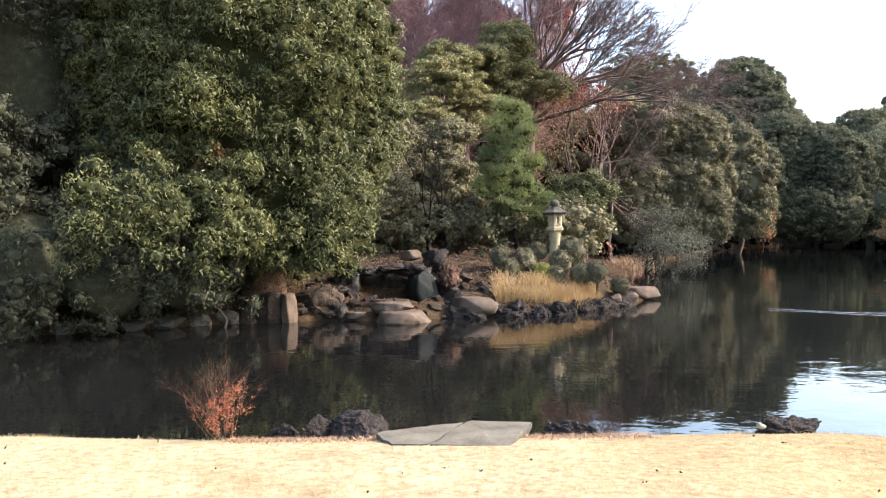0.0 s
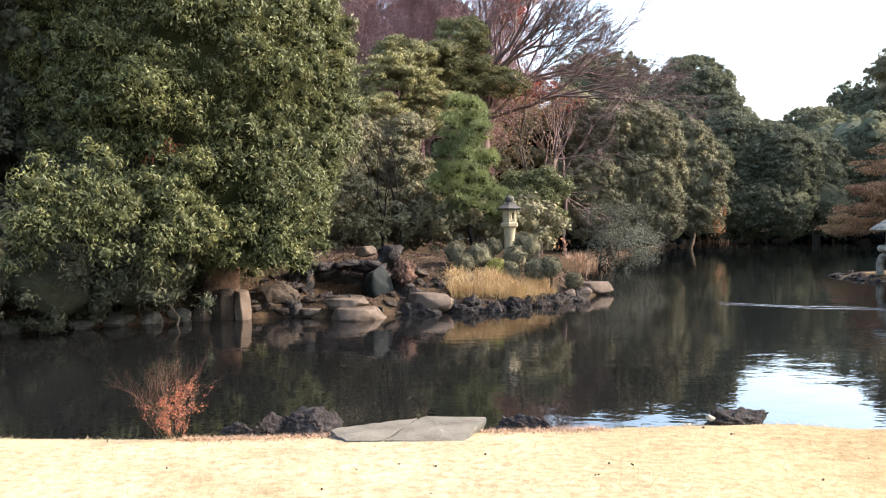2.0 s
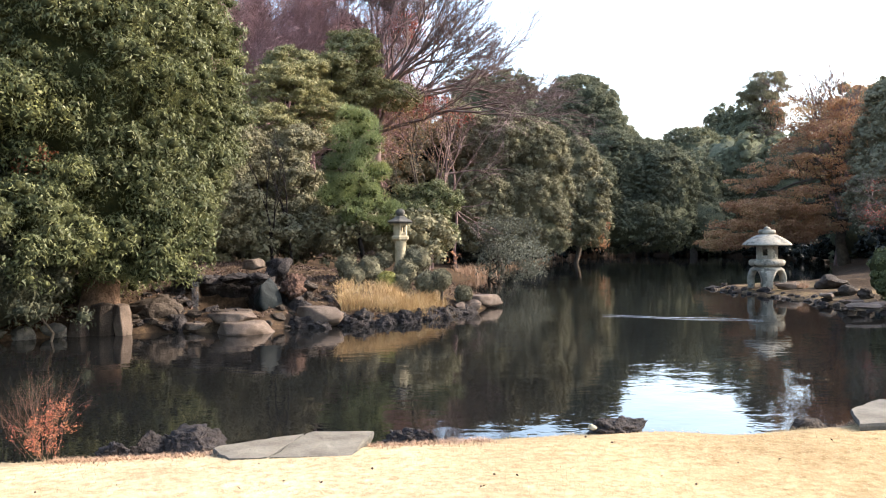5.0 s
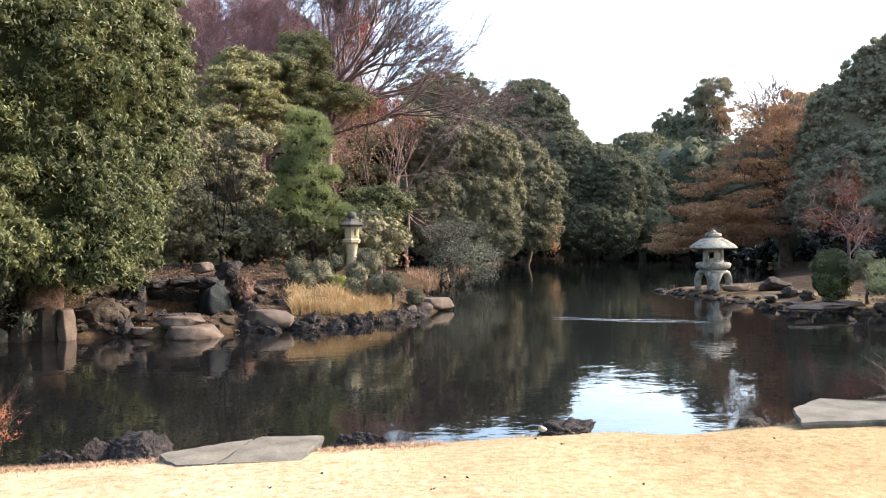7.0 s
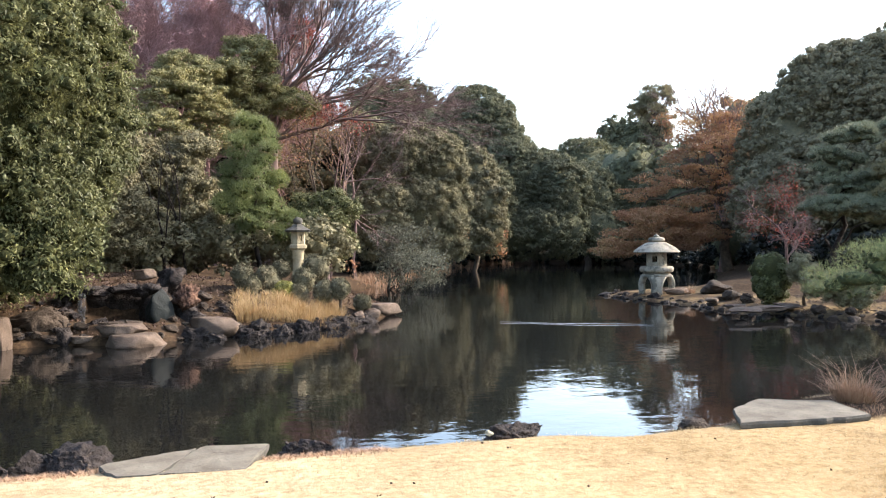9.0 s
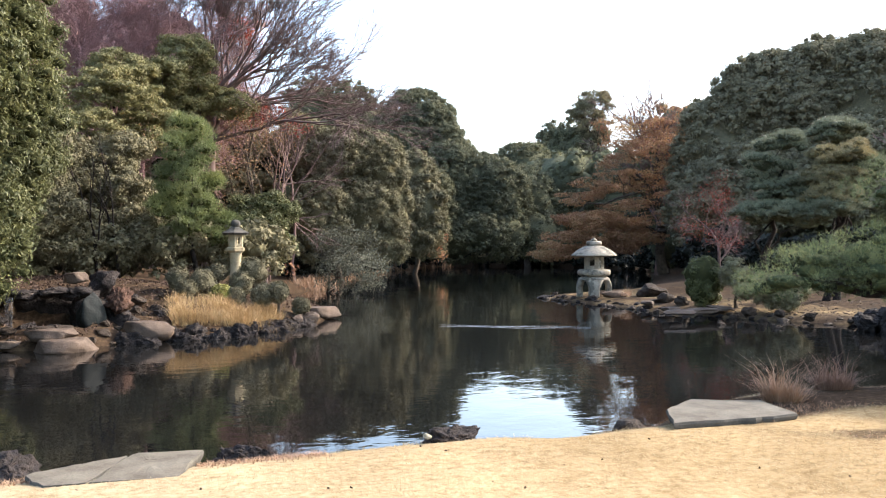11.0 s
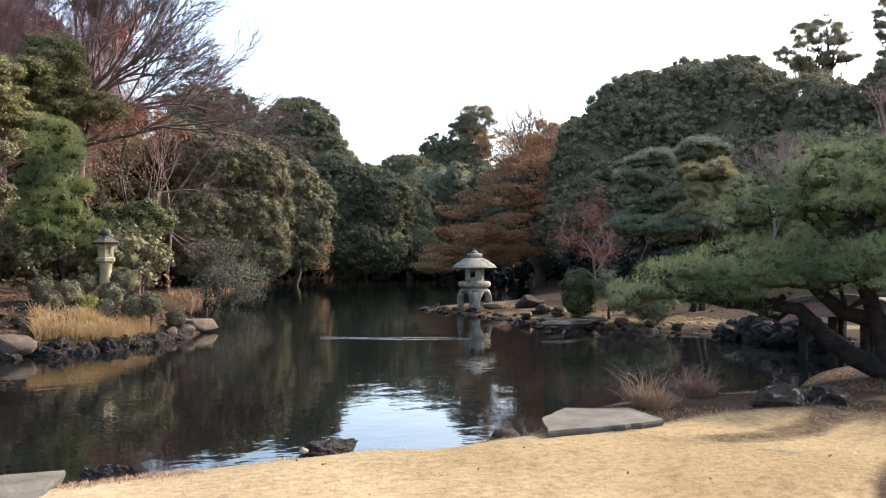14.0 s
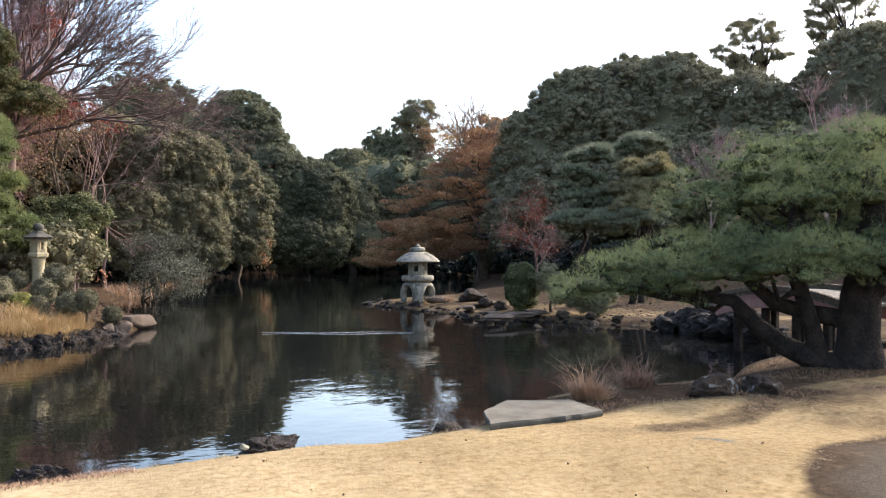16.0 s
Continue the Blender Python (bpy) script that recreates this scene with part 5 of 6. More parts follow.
# backing lobes whose darkened inner colour stands for shade between the tiers
DENSE = [(57.5, 13.6, 2.92, 1.5, 0.42), (62.5, 13.8, 2.95, 1.5, 0.42), (53.0, 13.2, 2.7, 1.0, 0.25), (53.5, 12.8, 1.85, 1.3, 0.16), (59.5, 12.9, 1.9, 1.4, 0.18), (47.6, 12.5, 1.68, 0.9, 0.14), (54.5, 13.9, 2.35, 1.1, 0.3), (60.5, 14.1, 2.4, 1.6, 0.35)]


def leaning_pine():
    rng = np.random.default_rng(40)
    g = grown("leaning_pine", at(58, 13.0), "low spreading pine with needle pads reaching over the water", "pine tree")
    b = np.array(g.location)
    w = lambda a, d, z: np.array(at(a, d, z)) - b
    bark = M["pine_bark"]
    line = [w(58.1, 13.0, 0.35), w(58.1, 13.0, 0.8), w(58.2, 13.0, 1.3), w(58.7, 13.0, 1.9), w(58.9, 13.0, 2.6), w(58.4, 13.0, 3.3)]
    tubes("trunk", [(line, [0.36, 0.27, 0.26, 0.24, 0.14, 0.05])], bark, g, 14)
    for pts, rad in (([w(57.2, 12.95, 0.36), w(56.2, 12.9, 0.43), w(54.0, 12.7, 0.67), w(52.4, 12.5, 0.96), w(51.1, 12.4, 1.28), w(49.2, 12.3, 1.35), w(47.0, 12.3, 1.33), w(43.4, 12.4, 1.5)], [0.24, 0.17, 0.14, 0.12, 0.09, 0.08, 0.06, 0.03]),
                     ([w(56.0, 12.9, 0.42), w(55.5, 12.7, 1.0), w(54.8, 12.5, 1.56), w(54.4, 12.5, 2.0), w(54.6, 12.5, 2.7)], [0.15, 0.11, 0.1, 0.08, 0.04]),
                     ([w(58.1, 13.0, 0.95), w(57.3, 13.0, 1.03), w(55.0, 12.8, 1.14), w(53.5, 12.6, 1.25), w(52.0, 12.5, 1.55), w(50.8, 12.4, 2.0)], [0.2, 0.14, 0.11, 0.1, 0.08, 0.04]),
                     ([w(58.6, 13.0, 1.7), w(56, 12.8, 2.2), w(53.5, 12.6, 2.6), w(51, 12.5, 2.8)], [0.16, 0.1, 0.07, 0.03]),
                     ([w(58.4, 13.0, 1.4), w(61, 12.8, 1.8), w(64, 12.9, 2.6)], [0.2, 0.13, 0.07])):
        tubes("limb", [(pts, rad)], bark, g, 10)
    lines = [limb(rng, w(a, d, z - 0.6) * 0.6 + np.array(line[3]) * 0.4, w(a, d, z - 0.1), 0.05, 0.015, 0.4) for a, d, z, r, h in NEAR[::4]]
    for q in lines:
        tubes("bough", [q], bark, g, 5)
    foliage("crown", NEAR + DENSE, g.location, M["needle"], g, 41, 66000, 0.08, 0.15, 2600, flat=0.8, needle=True, needles=5, width=0.019, solid=0.42, core=0.2, inmost=0.75)
    return g


leaning_pine()


def bare_tree(name, az, d, height, label, mat, seed, r=0.25, depth=5, spread=0.5, lift=0.15, lean=(0, 0), forks=(2, 4), first=0.4, extra=None, sweep=(), haze=1800):
    rng = np.random.default_rng(seed)
    g = grown(name, at(az, d), label)
    if sweep:
        top = np.array(at(*sweep[0])) - np.array(g.location)
        out = [limb(rng, (0, 0, 0), top, r, r * 0.75, 0.2)]
        for a, dd, z in sweep[1:]:
            way = np.array(at(a, dd, z)) - np.array(g.location) - top
            branching(rng, out[0][0][rng.integers(4, 6)], way, np.linalg.norm(way) * 0.46, r * 0.38, depth, spread, lift, forks, out)
    else:
        out = branching(rng, (0, 0, 0), (lean[0], lean[1], 1), height * first, r, depth, spread, lift, forks)
    tubes("trunk", out[:1], mat, g, 8)
    out = [(q[0], np.maximum(q[1], 0.0002 * d)) for q in out]
    thick = [q for q in out[1:] if q[1][0] > r * 0.3]
    for q in thick[:12]:
        tubes("limb", [q], mat, g, 6)
    rest = thick[12:] + [q for q in out[1:] if q[1][0] <= r * 0.3]
    tagged(tubes("branch", rest, mat, g, 4), kind="stuff")
    fine = [q[0] for q in out[1:] if q[1][0] < max(r * 0.2, 0.0003 * d)]
    rng2 = np.random.default_rng(seed + 500)
    if not fine or haze < 200:
        return g
    p = np.array(fine)
    pick, joint = rng2.integers(0, len(p), haze), rng2.integers(1, 5, haze)
    way = unit(p[pick, joint] - p[pick, joint - 1])
    root = p[pick, joint]
    way = unit(way + rng2.normal(size=(haze, 3)) * 0.38)
    side = unit(np.cross(way, rng2.normal(size=(haze, 3)))) * (0.00016 * d)
    reach = (rng2.uniform(0.2, 0.65, haze) * min(1.6, d / 34))[:, None]
    tip = root + way * reach + rng2.normal(size=(haze, 3)) * 0.04
    v = np.stack([root - side, root + side, tip], 1).reshape(-1, 3)
    tagged(part("fine_twig", mesh_of("fine_twig", v, [np.arange(haze * 3).reshape(-1, 3)], mat), mat, g), kind="stuff")
    if extra:
        lobes, leaf, count, size, clump, sprays = extra
        foliage("crown", lobes, g.location, M[leaf], g, seed, count, size, clump, sprays, core=0, solid=0, flat=0.5)
    return g


bare_tree("bare_tree", 5.4, 34, 15, "tall bare tree spreading fine twigs against the sky", M["dark_twig"], 50, 0.24, 5, 0.3, 0.03, sweep=[(5.7, 34, 7.2), (14.4, 34, 9.7), (13.4, 33, 9.1), (13.8, 35, 10.5), (12.6, 33, 11.2), (11.4, 34, 10.2), (11.2, 35, 12.2), (9.8, 33, 11.4), (8.4, 34, 12.6), (5.2, 34, 13), (3.2, 34, 12.0)], haze=16000)
bare_tree("bare_tree", -1.8, 35, 13, "bare tree with a haze of purple twigs", M["twig"], 51, 0.18, 6, 0.6, 0.04, first=0.34, haze=34000)
bare_tree("bare_tree", 2.2, 37, 13, "bare tree with a haze of purple twigs", M["twig"], 52, 0.18, 6, 0.6, 0.04, first=0.34, haze=34000)
bare_tree("bare_tree", -4.6, 37, 13.5, "bare tree with a haze of purple twigs", M["twig"], 71, 0.18, 6, 0.6, 0.04, first=0.34, haze=26000)
bare_tree("bare_tree", 0.6, 40, 15, "bare tree with a haze of purple twigs", M["twig"], 72, 0.18, 6, 0.65, 0.04, first=0.36, haze=34000)
bare_tree("bare_tree", 3.9, 35.5, 11.5, "bare tree with a haze of purple twigs", M["twig"], 69, 0.15, 6, 0.6, 0.02, first=0.36, haze=20000)
bare_tree("half_bare_maple", 34.6, 50.5, 9.6, "half bare maple with thin brown leaves at the top", M["dark_twig"], 66, 0.2, 5, 0.6, 0.05, extra=([(35.0, 50.0, 8.8, 1.8, 0.9), (33.4, 50.0, 7.8, 2.0, 0.7), (32.2, 50, 8.6, 1.5, 0.4), (36.3, 50, 6.8, 1.6, 0.9)], "maple_leaf", 7000, 0.11, 0.6, 160))
bare_tree("bare_tree", 9.4, 37, 8.6, "leafless reddish tree with a pale trunk", M["dark_twig"], 53, 0.07, 4, 0.5, 0.12, haze=500, forks=(2, 3),
          extra=([(8.1, 37, 6.6, 1.5, 0.5), (7.2, 36, 4.6, 0.8, 1.2)], "rust_leaf", 450, 0.08, 0.6, 40))
bare_tree("bare_tree", 11.0, 40, 8.8, "leafless reddish tree on the wooded bank", M["dark_twig"], 54, 0.08, 4, 0.5, 0.12, haze=500, forks=(2, 3))
bare_tree("bare_tree", 48.6, 39, 6.2, "grey leafless tree before the slope", M["twig"], 55, 0.12, 5, 0.6, 0.05)
bare_tree("bare_tree", 56.6, 39, 6.8, "grey leafless tree before the slope", M["twig"], 56, 0.12, 5, 0.6, 0.05)
bare_tree("red_maple", 38.6, 33.5, 3.4, "small thin red maple before the dark slope", M["dark_twig"], 59, 0.07, 4, 0.7, -0.02, haze=700, extra=([(38.1, 33.0, 3.5, 0.9, 0.5), (39.1, 32.0, 3.0, 0.8, 0.4), (36.7, 33.0, 2.4, 1.0, 0.4), (38, 33, 2.0, 1.2, 0.3), (38.8, 33, 4.2, 0.4, 0.3)], "red_leaf", 1600, 0.05, 0.45, 60))
bare_tree("bare_tree", 25.6, 130, 11, "distant pale leafless tree against the sky", M["twig"], 57, 0.25, 5, 0.4, 0.15)
bare_tree("leaning_tree", 9.0, 31, 5, "bare grey tree leaning over the channel", M["dark_twig"], 58, 0.12, 3, 0.55, 0.06, forks=(2, 3), sweep=[(10.4, 33, 4.2), (13.8, 33.5, 4.4), (13.4, 33, 3.0), (12.6, 34, 5.8), (11.2, 34, 7.0)], haze=300)

# the wooded slope behind everything
def woods(name, spots, label, leaf, seed, count, size, clump, sprays, solid=0.55, core=0.75):
    lobes = spots
    g = thing(name, at(spots[0][0], spots[0][1], 0.5), label, "woodland")
    g["kind"] = "stuff"
    foliage("trees", lobes, g.location, M[leaf], g, seed, count, size, clump, sprays, tri=True, width=0.45, solid=solid, core=core, wild=0.45, droop=0.1)
    return g


woods("far_woods", [(a, 50 + 4 * math.sin(a), z, 5, 3.5) for a in range(-42, 10, 6) for z in ((3, 8, 12) if a < 0 else (3, 6))] + [(-3, 51, 11.5, 4.2, 3), (0.8, 53, 10.8, 3.4, 3), (2.9, 50, 11.4, 2.8, 3), (4.6, 54, 9.0, 3, 2.6)], "dark wooded slope behind the island", "dark_leaf", 60, 36000, 0.42, 1.0, 1100, 0.8)
woods("far_woods", mounds(113, [(6.6, 46, 5.2, 2.6, 3.8), (9.2, 47, 5.6, 2.6, 3.9), (11.4, 46, 4.8, 2.0, 3.3), (4.0, 47, 5.0, 2.8, 3.6)], 80, 0.8, -0.3), "dark evergreens behind the leafless trees", "olive_leaf", 70, 36000, 0.12, 0.34, 700, 0.6)
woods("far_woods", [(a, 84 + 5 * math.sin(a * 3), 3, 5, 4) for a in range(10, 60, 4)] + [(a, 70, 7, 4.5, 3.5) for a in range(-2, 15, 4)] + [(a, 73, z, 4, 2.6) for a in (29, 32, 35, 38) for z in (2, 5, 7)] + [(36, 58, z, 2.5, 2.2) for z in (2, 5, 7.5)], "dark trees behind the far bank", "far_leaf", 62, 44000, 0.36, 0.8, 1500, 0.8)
# the dark leaf colour of these shrubs stands for shade below the trees
woods("bank_shrubs", [(math.degrees(math.atan2(x, y)), math.hypot(x, y) + 1.2, 0.55, 1.7, 0.8) for x, y in BANKS["far"][3:12]] + [(math.degrees(math.atan2(x0 + x1, y0 + y1)), math.hypot(x0 + x1, y0 + y1) / 2 + 1.2, 0.55, 1.7, 0.8) for (x0, y0), (x1, y1) in zip(BANKS["far"][3:11], BANKS["far"][4:12])] + [(math.degrees(math.atan2(x, y)), math.hypot(x, y) + 2.6, 0.9, 2.4, 1.1) for x, y in BANKS["far"][4:12]], "dark shrubs along the far bank", "dark_leaf", 63, 36000, 0.14, 0.34, 1200, 0.4)
woods("bank_shrubs", [(a, 53, 1.2, 2.4, 1.6) for a in range(38, 60, 4)] + [(a, 40, 1.3, 2.2, 1.2) for a in range(39, 60, 4)], "dark shrubs standing for shade at the slope's foot", "dark_leaf", 68, 24000, 0.2, 0.4, 700, 0.5)
woods("autumn_shrubs", [(17.6, 52, 2.1, 0.9, 0.5), (20.3, 56, 2.2, 1.0, 0.5), (20.2, 54, 1.2, 0.6, 0.3), (18.9, 55, 1.6, 0.7, 0.3), (10.6, 37, 1.3, 0.5, 0.4)], "low yellow and orange leaves on the far bank", "maple_leaf", 67, 900, 0.12, 0.3, 40, 0, 0)
woods("far_woods", [(a, 56, z, 4.5, 3) for a in range(37, 62, 3) for z in (3, 6, 8)], "dark trees filling the wooded slope", "far_leaf", 64, 20000, 0.36, 0.9, 600, 0.8)
woods("far_woods", [(a, 62 + 6 * math.sin(a * 2), z, 6, 3) for a in range(56, 100, 7) for z in (3, 8)], "dark wooded slope beyond the pine", "dark_leaf", 61, 20000, 0.5, 1.2, 400)

woods("back_shrubs", [(a, 25.4 + 0.5 * math.sin(a * 2.0), 1.85, 1.1, 0.75) for a in (-6.5, -4.6, -2.8, -1.0, 0.9, 2.7, 6.6, 8.4)], "low olive shrubs along the back of the island", "olive_leaf", 65, 30000, 0.1, 0.26, 330, 0.35, 0.5)
for k, (az, d) in enumerate([(-0.9, 24.3), (0.3, 24.7)]):
    bare_tree("sapling", az, d, 3.2, "thin dark leaning sapling on the island", M["pine_bark"], 110 + k, 0.045, 3, 0.5, 0.1, (0.15 * k - 0.15, 0), (1, 3), 0.5, haze=60)

# ---- azaleas and grasses ----
for k, (x, y, z, r) in enumerate([(1.41, 21.25, 1.24, 0.28), (1.58, 20.74, 1.02, 0.24), (1.96, 21.21, 1.13, 0.35), (2.85, 21.11, 1.1, 0.31), (2.67, 20.63, 0.82, 0.24), (3.27, 20.54, 0.87, 0.28),
                                  (3.63, 20.48, 0.93, 0.26), (3.29, 22.06, 1.37, 0.36), (2.34, 20.67, 0.85, 0.27), (4.29, 21.07, 0.53, 0.22), (2.42, 22.17, 1.35, 0.23), (15.2, 19.85, 1.08, 0.5)]):
    r, z = r * 1.03, z - (0.08 if x < 10 else 0.0)
    g = thing("azalea", (x, y, gz1(x, y)), "round clipped green shrub on the spit" if x > 10 else "clipped ball of grey green azalea on the island", "shrub", "" if x > 10 else "azaleas on the island")
    rng = np.random.default_rng(70 + k)
    c = np.array([[0, 0, z - g.location.z]])
    dirs = unit(rng.normal(size=(60, 3)))
    if x > 10:
        c = np.array([[0, 0, z - g.location.z], [0.05, 0, z - g.location.z - 0.4]])
    cs, rs = c[np.arange(60) % len(c)] + dirs * r * 0.8, np.full(60, r * 0.26)
    v0, f0 = cores(rng, c, np.full(len(c), r * 0.88), 0.95, FINE_BALL)
    v1, f1 = leaves(rng, cs, rs, 6000 if r < 0.5 else 15000, 0.032 if r < 0.5 else 0.05, 1.0, 0.0, 0.4, 0.7, True)
    leaf = M["yellow_leaf" if k == 8 else "oak_leaf" if x > 10 else "azalea_leaf"]
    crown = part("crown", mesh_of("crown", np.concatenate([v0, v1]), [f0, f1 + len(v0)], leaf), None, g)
    crown.data.materials.append(INNER_SHADE[leaf.name])
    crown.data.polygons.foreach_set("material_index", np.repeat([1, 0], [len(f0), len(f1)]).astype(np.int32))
    tubes("stem", [([(0, 0, -0.05), (0.02, 0, (z - g.location.z) * 0.5), (0, 0, z - g.location.z)], [0.04, 0.035, 0.03])], M["bark"], g, 5)


def blades(rng, x, y, z, length, width, lean, bend=0.4):
    """Grass blades: two-piece strips, bent to one side."""
    n = len(x)
    a = rng.uniform(0, 2 * np.pi, n)
    out = np.stack([np.cos(a), np.sin(a), np.zeros(n)], 1)
    side = np.stack([-np.sin(a), np.cos(a), np.zeros(n)], 1) * (width * rng.uniform(0.7, 1.3, n))[:, None]
    s = (length * rng.uniform(0.6, 1.3, n))[:, None]
    k = lean * rng.uniform(0.2, 1.4, n)[:, None]
    p = np.stack([x, y, z], 1)
    up = np.array([0, 0, 1.0])
    m = p + (up + out * k) * s * 0.55
    t = m + (up * (1 - bend) + out * (k + bend)) * s * 0.5
    v = np.stack([p - side, p + side, m + side * 0.7, m - side * 0.7, t], 1)
    i = np.arange(n)[:, None] * 5
    return v.reshape(-1, 3), i + np.array([[0, 1, 2, 3]]), i + np.array([[3, 2, 4]])


def grass(name, x, y, length, width, lean, mat, seed, label, z=None):
    rng = np.random.default_rng(seed)
    v, q, t = blades(rng, x, y, ground_z(x, y) - 0.01 if z is None else z, length, width, lean)
    return tagged(new(name, mesh_of(name, v, [q, t], mat)), label, "grass", kind="stuff")


rng = np.random.default_rng(90)
x, y = rng.uniform(-6.5, 8, 130000), rng.uniform(3.8, 7.4, 130000)
s, best = shore(x, y)
keep = (lawn_amount(x, y, s, best) * rng.uniform(0.6, 1.4, len(x)) > 0.45) & (gravel_amount(x, y) < 0.4) & (s > 0.08)
x, y = x[keep], y[keep]
a, h = rng.uniform(0, 6.283, len(x)), 0.008 * rng.uniform(0.6, 1.5, len(x))
p = np.stack([x, y, ground_z(x, y) - 0.003], 1)
out = np.stack([np.cos(a), np.sin(a), 0 * a], 1)
side = np.stack([-np.sin(a), np.cos(a), 0 * a], 1) * 0.004
tip = p + np.array([0, 0, 1.0]) * h[:, None] + out * (h * rng.uniform(1.5, 4.5, len(x)))[:, None]
tagged(new("lawn_grass", mesh_of("lawn_grass", np.stack([p - side, p + side, tip], 1).reshape(-1, 3), [np.arange(len(x) * 3).reshape(-1, 3)], M["turf"])), "short dry golden lawn grass", "grass", kind="stuff")
x, y = rng.uniform(-6, 9, 90000), rng.uniform(6.0, 8.3, 90000)
s, best = shore(x, y)
keep = (s > 0.1) & (s < 0.5) & (np.sin(x * 3.1) + np.sin(x * 7.7 + 1) + rng.normal(0, 0.5, len(x)) > 0.4) & ((x < -0.5) | (x > 0.75)) & ((x < 4.4) | (x > 5.9))
grass("rim_grass", x[keep], y[keep], 0.042, 0.0025, 0.9, M["turf"], 98, "longer dry grass hanging over the bank")
x, y = rng.uniform(-1.7, 1.6, 5000), rng.normal(6.66, 0.1, 5000)
keep = ((x < -0.5) | (x > 0.62)) & (y < 6.9)
grass("rock_grass", x[keep], y[keep], 0.045, 0.0025, 1.0, M["tuft"], 100, "dry brown grass round the rocks beside the slab")
x, y = rng.uniform(4.2, 12, 40000), rng.uniform(4.5, 8.2, 40000)
s, best = shore(x, y)
keep = (s > 0.15) & (lawn_amount(x, y, s, best) < 0.5) & (np.sin(x * 2.3 + y) * np.sin(y * 3.1 - x) + rng.normal(0, 0.4, len(x)) > 0.35)
grass("sparse_grass", x[keep], y[keep], 0.04, 0.0025, 1.1, M["tuft"], 99, "sparse dry grass on the bare earth under the pine")
u, v = rng.uniform(0, 1, 6500), rng.uniform(0, 1, 6500)
x = 1.15 + 2.6 * u
y = 18.75 + 0.55 * u + 0.25 * np.maximum(u - 0.5, 0) * 2 + v * 1.25 + 0.15
keep = np.sin(x * 5.1 + y * 2) + np.sin(x * 2.3 - y * 4.4) + rng.normal(0, 0.9, len(x)) > -0.6
x, y = x[keep], y[keep]
grass("dry_grass", x, y, 0.33 + 0.07 * np.sin(x * 6.3) * np.sin(y * 5 + 1), 0.0055, 0.7, M["straw"], 92, "tall dry golden grass on the island")
line = BANKS["far"][7:13]
x, y = [np.concatenate([rng.uniform(0, 1, 1) * 0 + a[i] + (b[i] - a[i]) * np.linspace(0, 1, 900) for a, b in zip(line, line[1:])]) + rng.normal(0, 0.5, 900 * 5) for i in (0, 1)]
grass("reeds", x, y, 0.55, 0.014, 0.3, M["tuft"], 97, "dull brown reeds along the far waterline", np.full(len(x), -0.05))
x, y = rng.uniform(-7, 5.2, 26000), rng.uniform(17.7, 27, 26000)
s, best = shore(x, y)
keep = (s > 0.25) & ((best["island"] < 8) | (best["left"] < 4))
lx, ly = x[keep], y[keep]
lz = ground_z(lx, ly) + 0.015
v, f = leaves(rng, np.stack([lx, ly, lz], 1), np.full(len(lx), 0.02), len(lx), 0.05, 0.3, 0.0, 0.35)
tagged(new("leaf_litter", mesh_of("leaf_litter", v, [f], M["litter"])), "brown fallen leaves on the island's slope", "leaf litter", kind="stuff")

x, y = rng.uniform(-4.5, 6.5, 80), rng.uniform(3.6, 6.6, 80)
v, f = leaves(rng, np.stack([x, y, ground_z(x, y) + 0.012], 1), np.full(len(x), 0.004), len(x), 0.02, 0.3, 0.0, 0.35)
tagged(new("fallen_leaves", mesh_of("fallen_leaves", v, [f], M["litter"])), "dark fallen leaves scattered over the lawn", "fallen leaves", kind="stuff")
x, y = rng.uniform(4.4, 7.4, 1500), rng.uniform(2.8, 4.3, 1500)
keep = gravel_amount(x, y) * rng.uniform(0.5, 1.3, len(x)) > 0.5
x, y, r = x[keep], y[keep], rng.uniform(0.003, 0.007, keep.sum())
v = np.stack([x, y, ground_z(x, y)], 1)[:, None] + pv[None] * rng.uniform(0.75, 1.25, (len(x), len(pv), 1)) * r[:, None, None] * np.array([1.2, 1.0, 0.7])
f = pf[None] + (np.arange(len(x)) * len(pv))[:, None, None]
tagged(new("gravel", mesh_of("gravel", v.reshape(-1, 3), [f.reshape(-1, 3)], M["slab"], True)), "grey brown gravel of a path beside the lawn", "gravel", kind="stuff")


def grass_tuft(place, n, length, label, seed):
    g = thing("grass_tuft", place, label, "grass")
    rng = np.random.default_rng(seed)
    r, a = 0.17 * np.sqrt(rng.uniform(0, 1, n)), rng.uniform(0, 6.28, n)
    tall = rng.uniform(0, 1, n) < 0.16
    v, q, t = blades(rng, r * np.cos(a), r * np.sin(a), np.full(n, -0.03), length * np.where(tall, 1.0, 0.5), 0.0028, np.where(tall, 0.55, 1.0)[:, None], 0.5)
    part("tuft", mesh_of("tuft", v, [q, t], M["rust_grass" if seed == 94 else "tuft"]), None, g)
    return g


grass_tuft((6.35, 6.95, 0.38), 900, 0.5, "dry straw tuft at the water's edge", 93)
grass_tuft((7.35, 7.3, 0.38), 900, 0.46, "dry pinkish tuft at the water's edge", 94)
grass_tuft(at(32.7, 28.2, 0.3), 200, 0.4, "small dry tuft behind the low lantern", 95)


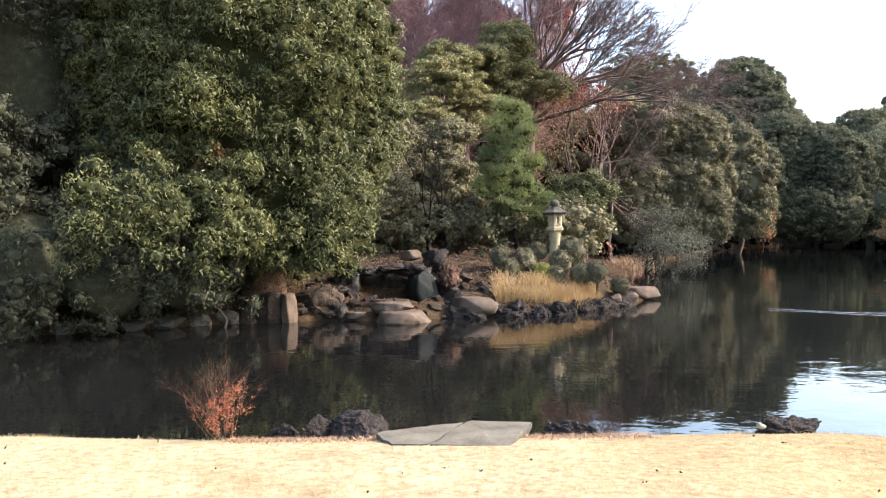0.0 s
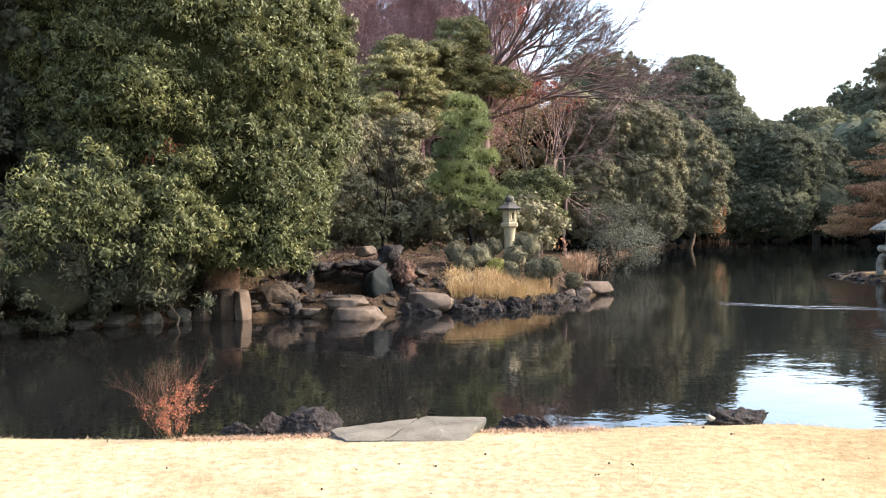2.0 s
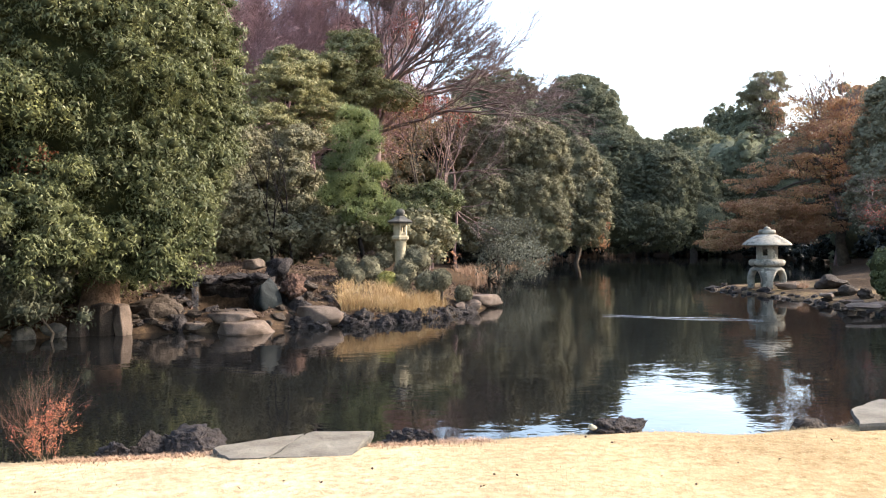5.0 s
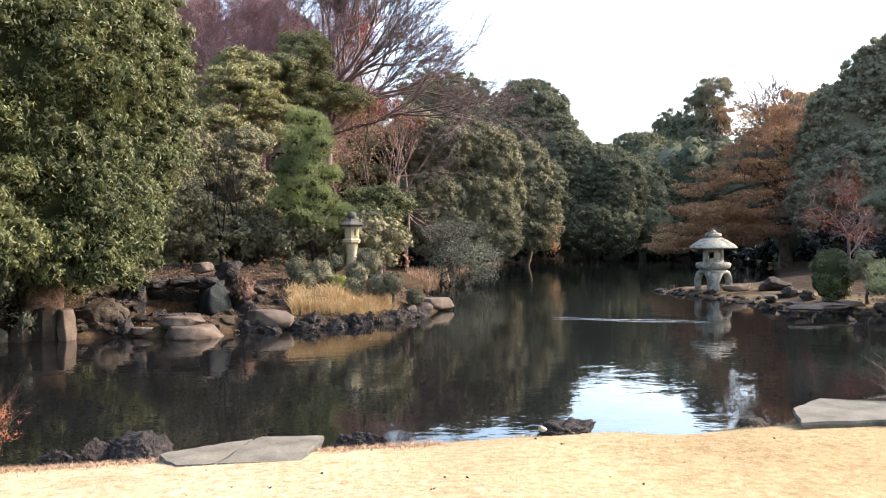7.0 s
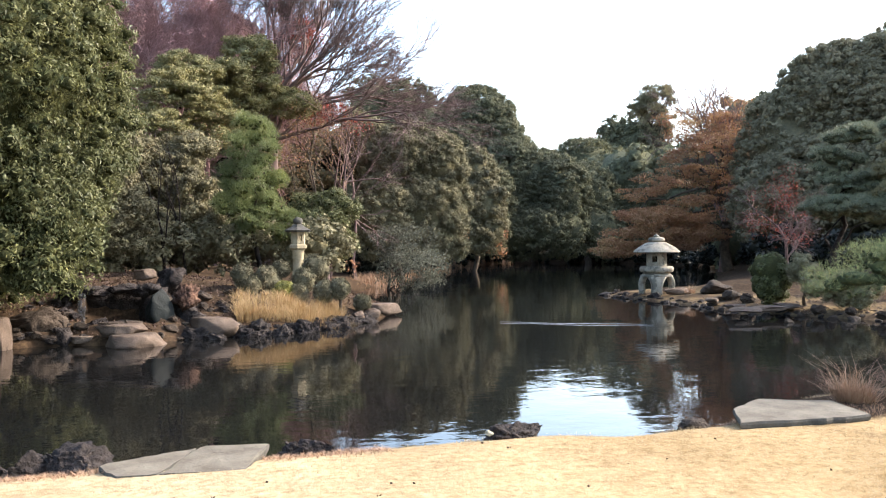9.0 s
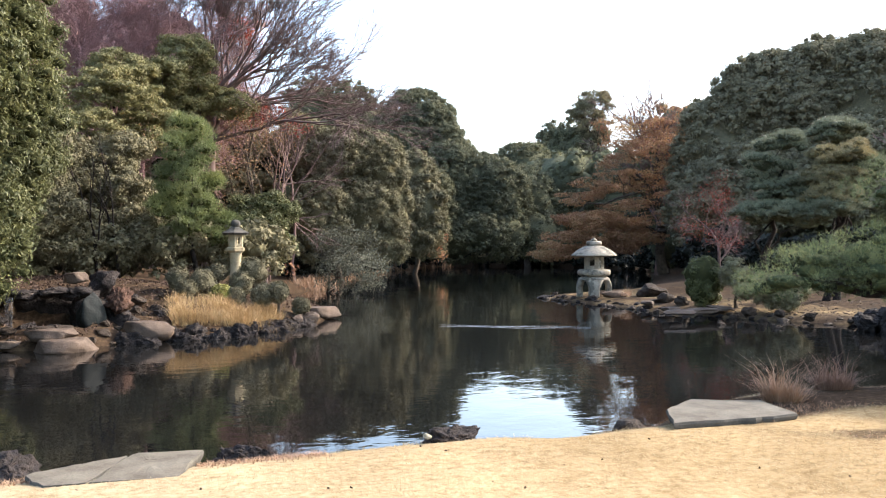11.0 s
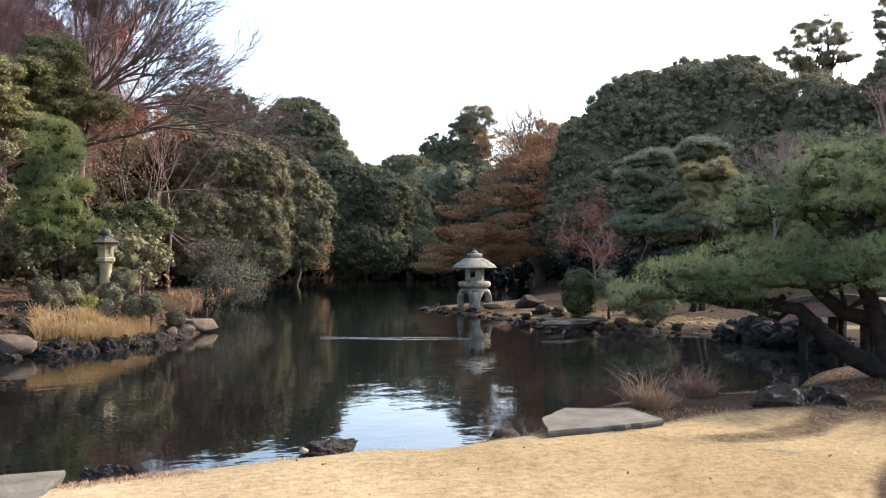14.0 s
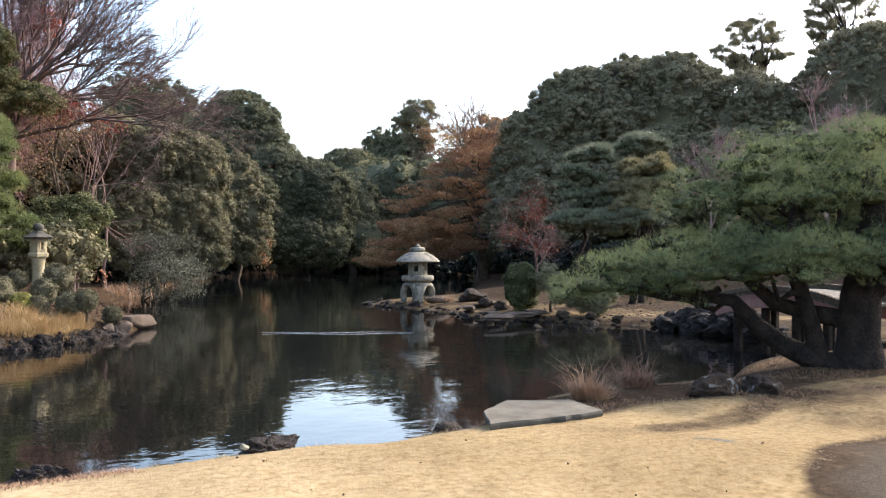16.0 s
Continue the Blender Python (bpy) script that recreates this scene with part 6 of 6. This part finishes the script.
def red_shrub():
    g = thing("red_shrub", (-1.75, 6.74, 0.36), "small bare azalea with red and orange leaves", "shrub")
    rng = np.random.default_rng(96)
    out = []
    for k in range(26):
        a = rng.uniform(0, 6.28)
        branching(rng, (0.12 * math.cos(a) * (k % 4) / 3, 0.08 * math.sin(a), 0), (0.75 * math.cos(a) * rng.uniform(0.2, 1), 0.6 * math.sin(a), 1), 0.21 * rng.uniform(0.7, 1.5), 0.0023, 3, 0.5, 0.2, (1, 3), out)
    tagged(tubes("twig", out, M["red_twig"], g, 3), kind="stuff")
    tips = np.array([p[0][j] for p in out for j in (1, 2, 3, 4)])
    # the leaves left on it: thick low down on one side, a few sprays higher up
    keep = np.zeros(len(tips))
    for x, z, r, w in ((0.17, 0.06, 0.09, 1.6), (0.0, 0.11, 0.09, 1.0), (-0.2, 0.09, 0.1, 1.0), (0.05, 0.3, 0.07, 0.35), (0.16, 0.28, 0.05, 0.12)):
        keep += w * np.exp(-((tips[:, 0] - x) ** 2 + (tips[:, 2] - z) ** 2) / r ** 2)
    c = tips[rng.choice(len(tips), 420, p=keep / keep.sum())]
    v, f = leaves(rng, c, np.full(len(c), 0.022), 1300, 0.015, 1.0, 0.2, 0.24, 0.9)
    tagged(part("foliage", mesh_of("foliage", v, [f], M["orange_leaf"]), None, g, "red and orange leaves"), kind="stuff")


red_shrub()


# ---- bridge ----
def bridge():
    g = thing("footbridge", at(54.2, 18.2, 0.9), "low arched wooden footbridge with reddish side boards", "bridge")
    a, b = at(51.3, 18.6), at(58.5, 17.2)
    way = (b - a)
    ln = way.length
    way.normalize()
    side = Vector((-way.y, way.x, 0))
    mid = (a + b) / 2
    g.location = (mid.x, mid.y, 0.95)
    n = 22
    arch = lambda u: 0.22 * (1 - (2 * u - 1) ** 2)
    rotate = math.atan2(way.y, way.x)

    def plank(name, c, size, mat, tilt=0.0):
        bm = bmesh.new()
        bmesh.ops.create_cube(bm, size=1)
        bmesh.ops.scale(bm, vec=size, verts=bm.verts)
        bmesh.ops.bevel(bm, geom=bm.edges[:], offset=min(size) * 0.12, segments=1, affect="EDGES")
        ob = part(name, bm, mat, g)
        ob.location = c
        ob.rotation_euler = (0, tilt, rotate)
        return ob

    for k in range(n):
        u = (k + 0.5) / n
        c = way * (u - 0.5) * ln
        slope = -math.atan2(arch(u + 0.02) - arch(u - 0.02), 0.04 * ln)
        plank("plank", c + Vector((0, 0, arch(u))), (ln / n * 0.94, 1.6, 0.06), M["deck_wood"], slope)
        for w in (-0.78, 0.78):
            plank("side_board", c + side * w + Vector((0, 0, arch(u) - 0.16)), (ln / n * 1.02, 0.07, 0.26), M["bridge_wood"], slope)
            plank("kerb_beam", c + side * w + Vector((0, 0, arch(u) + 0.08)), (ln / n * 1.02, 0.12, 0.1), M["bark"], slope)
    for u in (0.15, 0.38, 0.62, 0.85):
        for w in (-0.6, 0.6):
            plank("post", way * (u - 0.5) * ln + side * w + Vector((0, 0, -0.75)), (0.13, 0.13, 1.4), M["pine_bark"])


bridge()


# ---- on the water ----
def streak(a0, d0, a1, d1, label):
    """A thin raised line of ripple left by a bird."""
    rng = np.random.default_rng(int(a0 * 10))
    n = 40
    vs, fs = [], []
    for k in range(2):
        base = len(vs)
        for i in range(n + 1):
            u = i / n
            p = at(a0 + (a1 - a0) * u, d0 + (d1 - d0) * u + 0.12 * math.sin(u * 9 + k) + k * 0.35)
            w = 0.014 * math.sin(math.pi * u) * rng.uniform(0.2, 1.0) + 0.002
            vs += [(p.x, p.y - w, 0.001), (p.x, p.y, 0.004 + w * 0.35), (p.x, p.y + w, 0.001)]
        for i in range(n):
            b = base + i * 3
            fs += [(b, b + 3, b + 4, b + 1), (b + 1, b + 4, b + 5, b + 2)]
    return tagged(new("water_ripple", mesh_of("water_ripple", np.array(vs), [np.array(fs)], M["foam"], True)), label, "ripple", kind="stuff")


streak(20.6, 20.5, 30.5, 20.2, "pale thin ripple line across the pond")
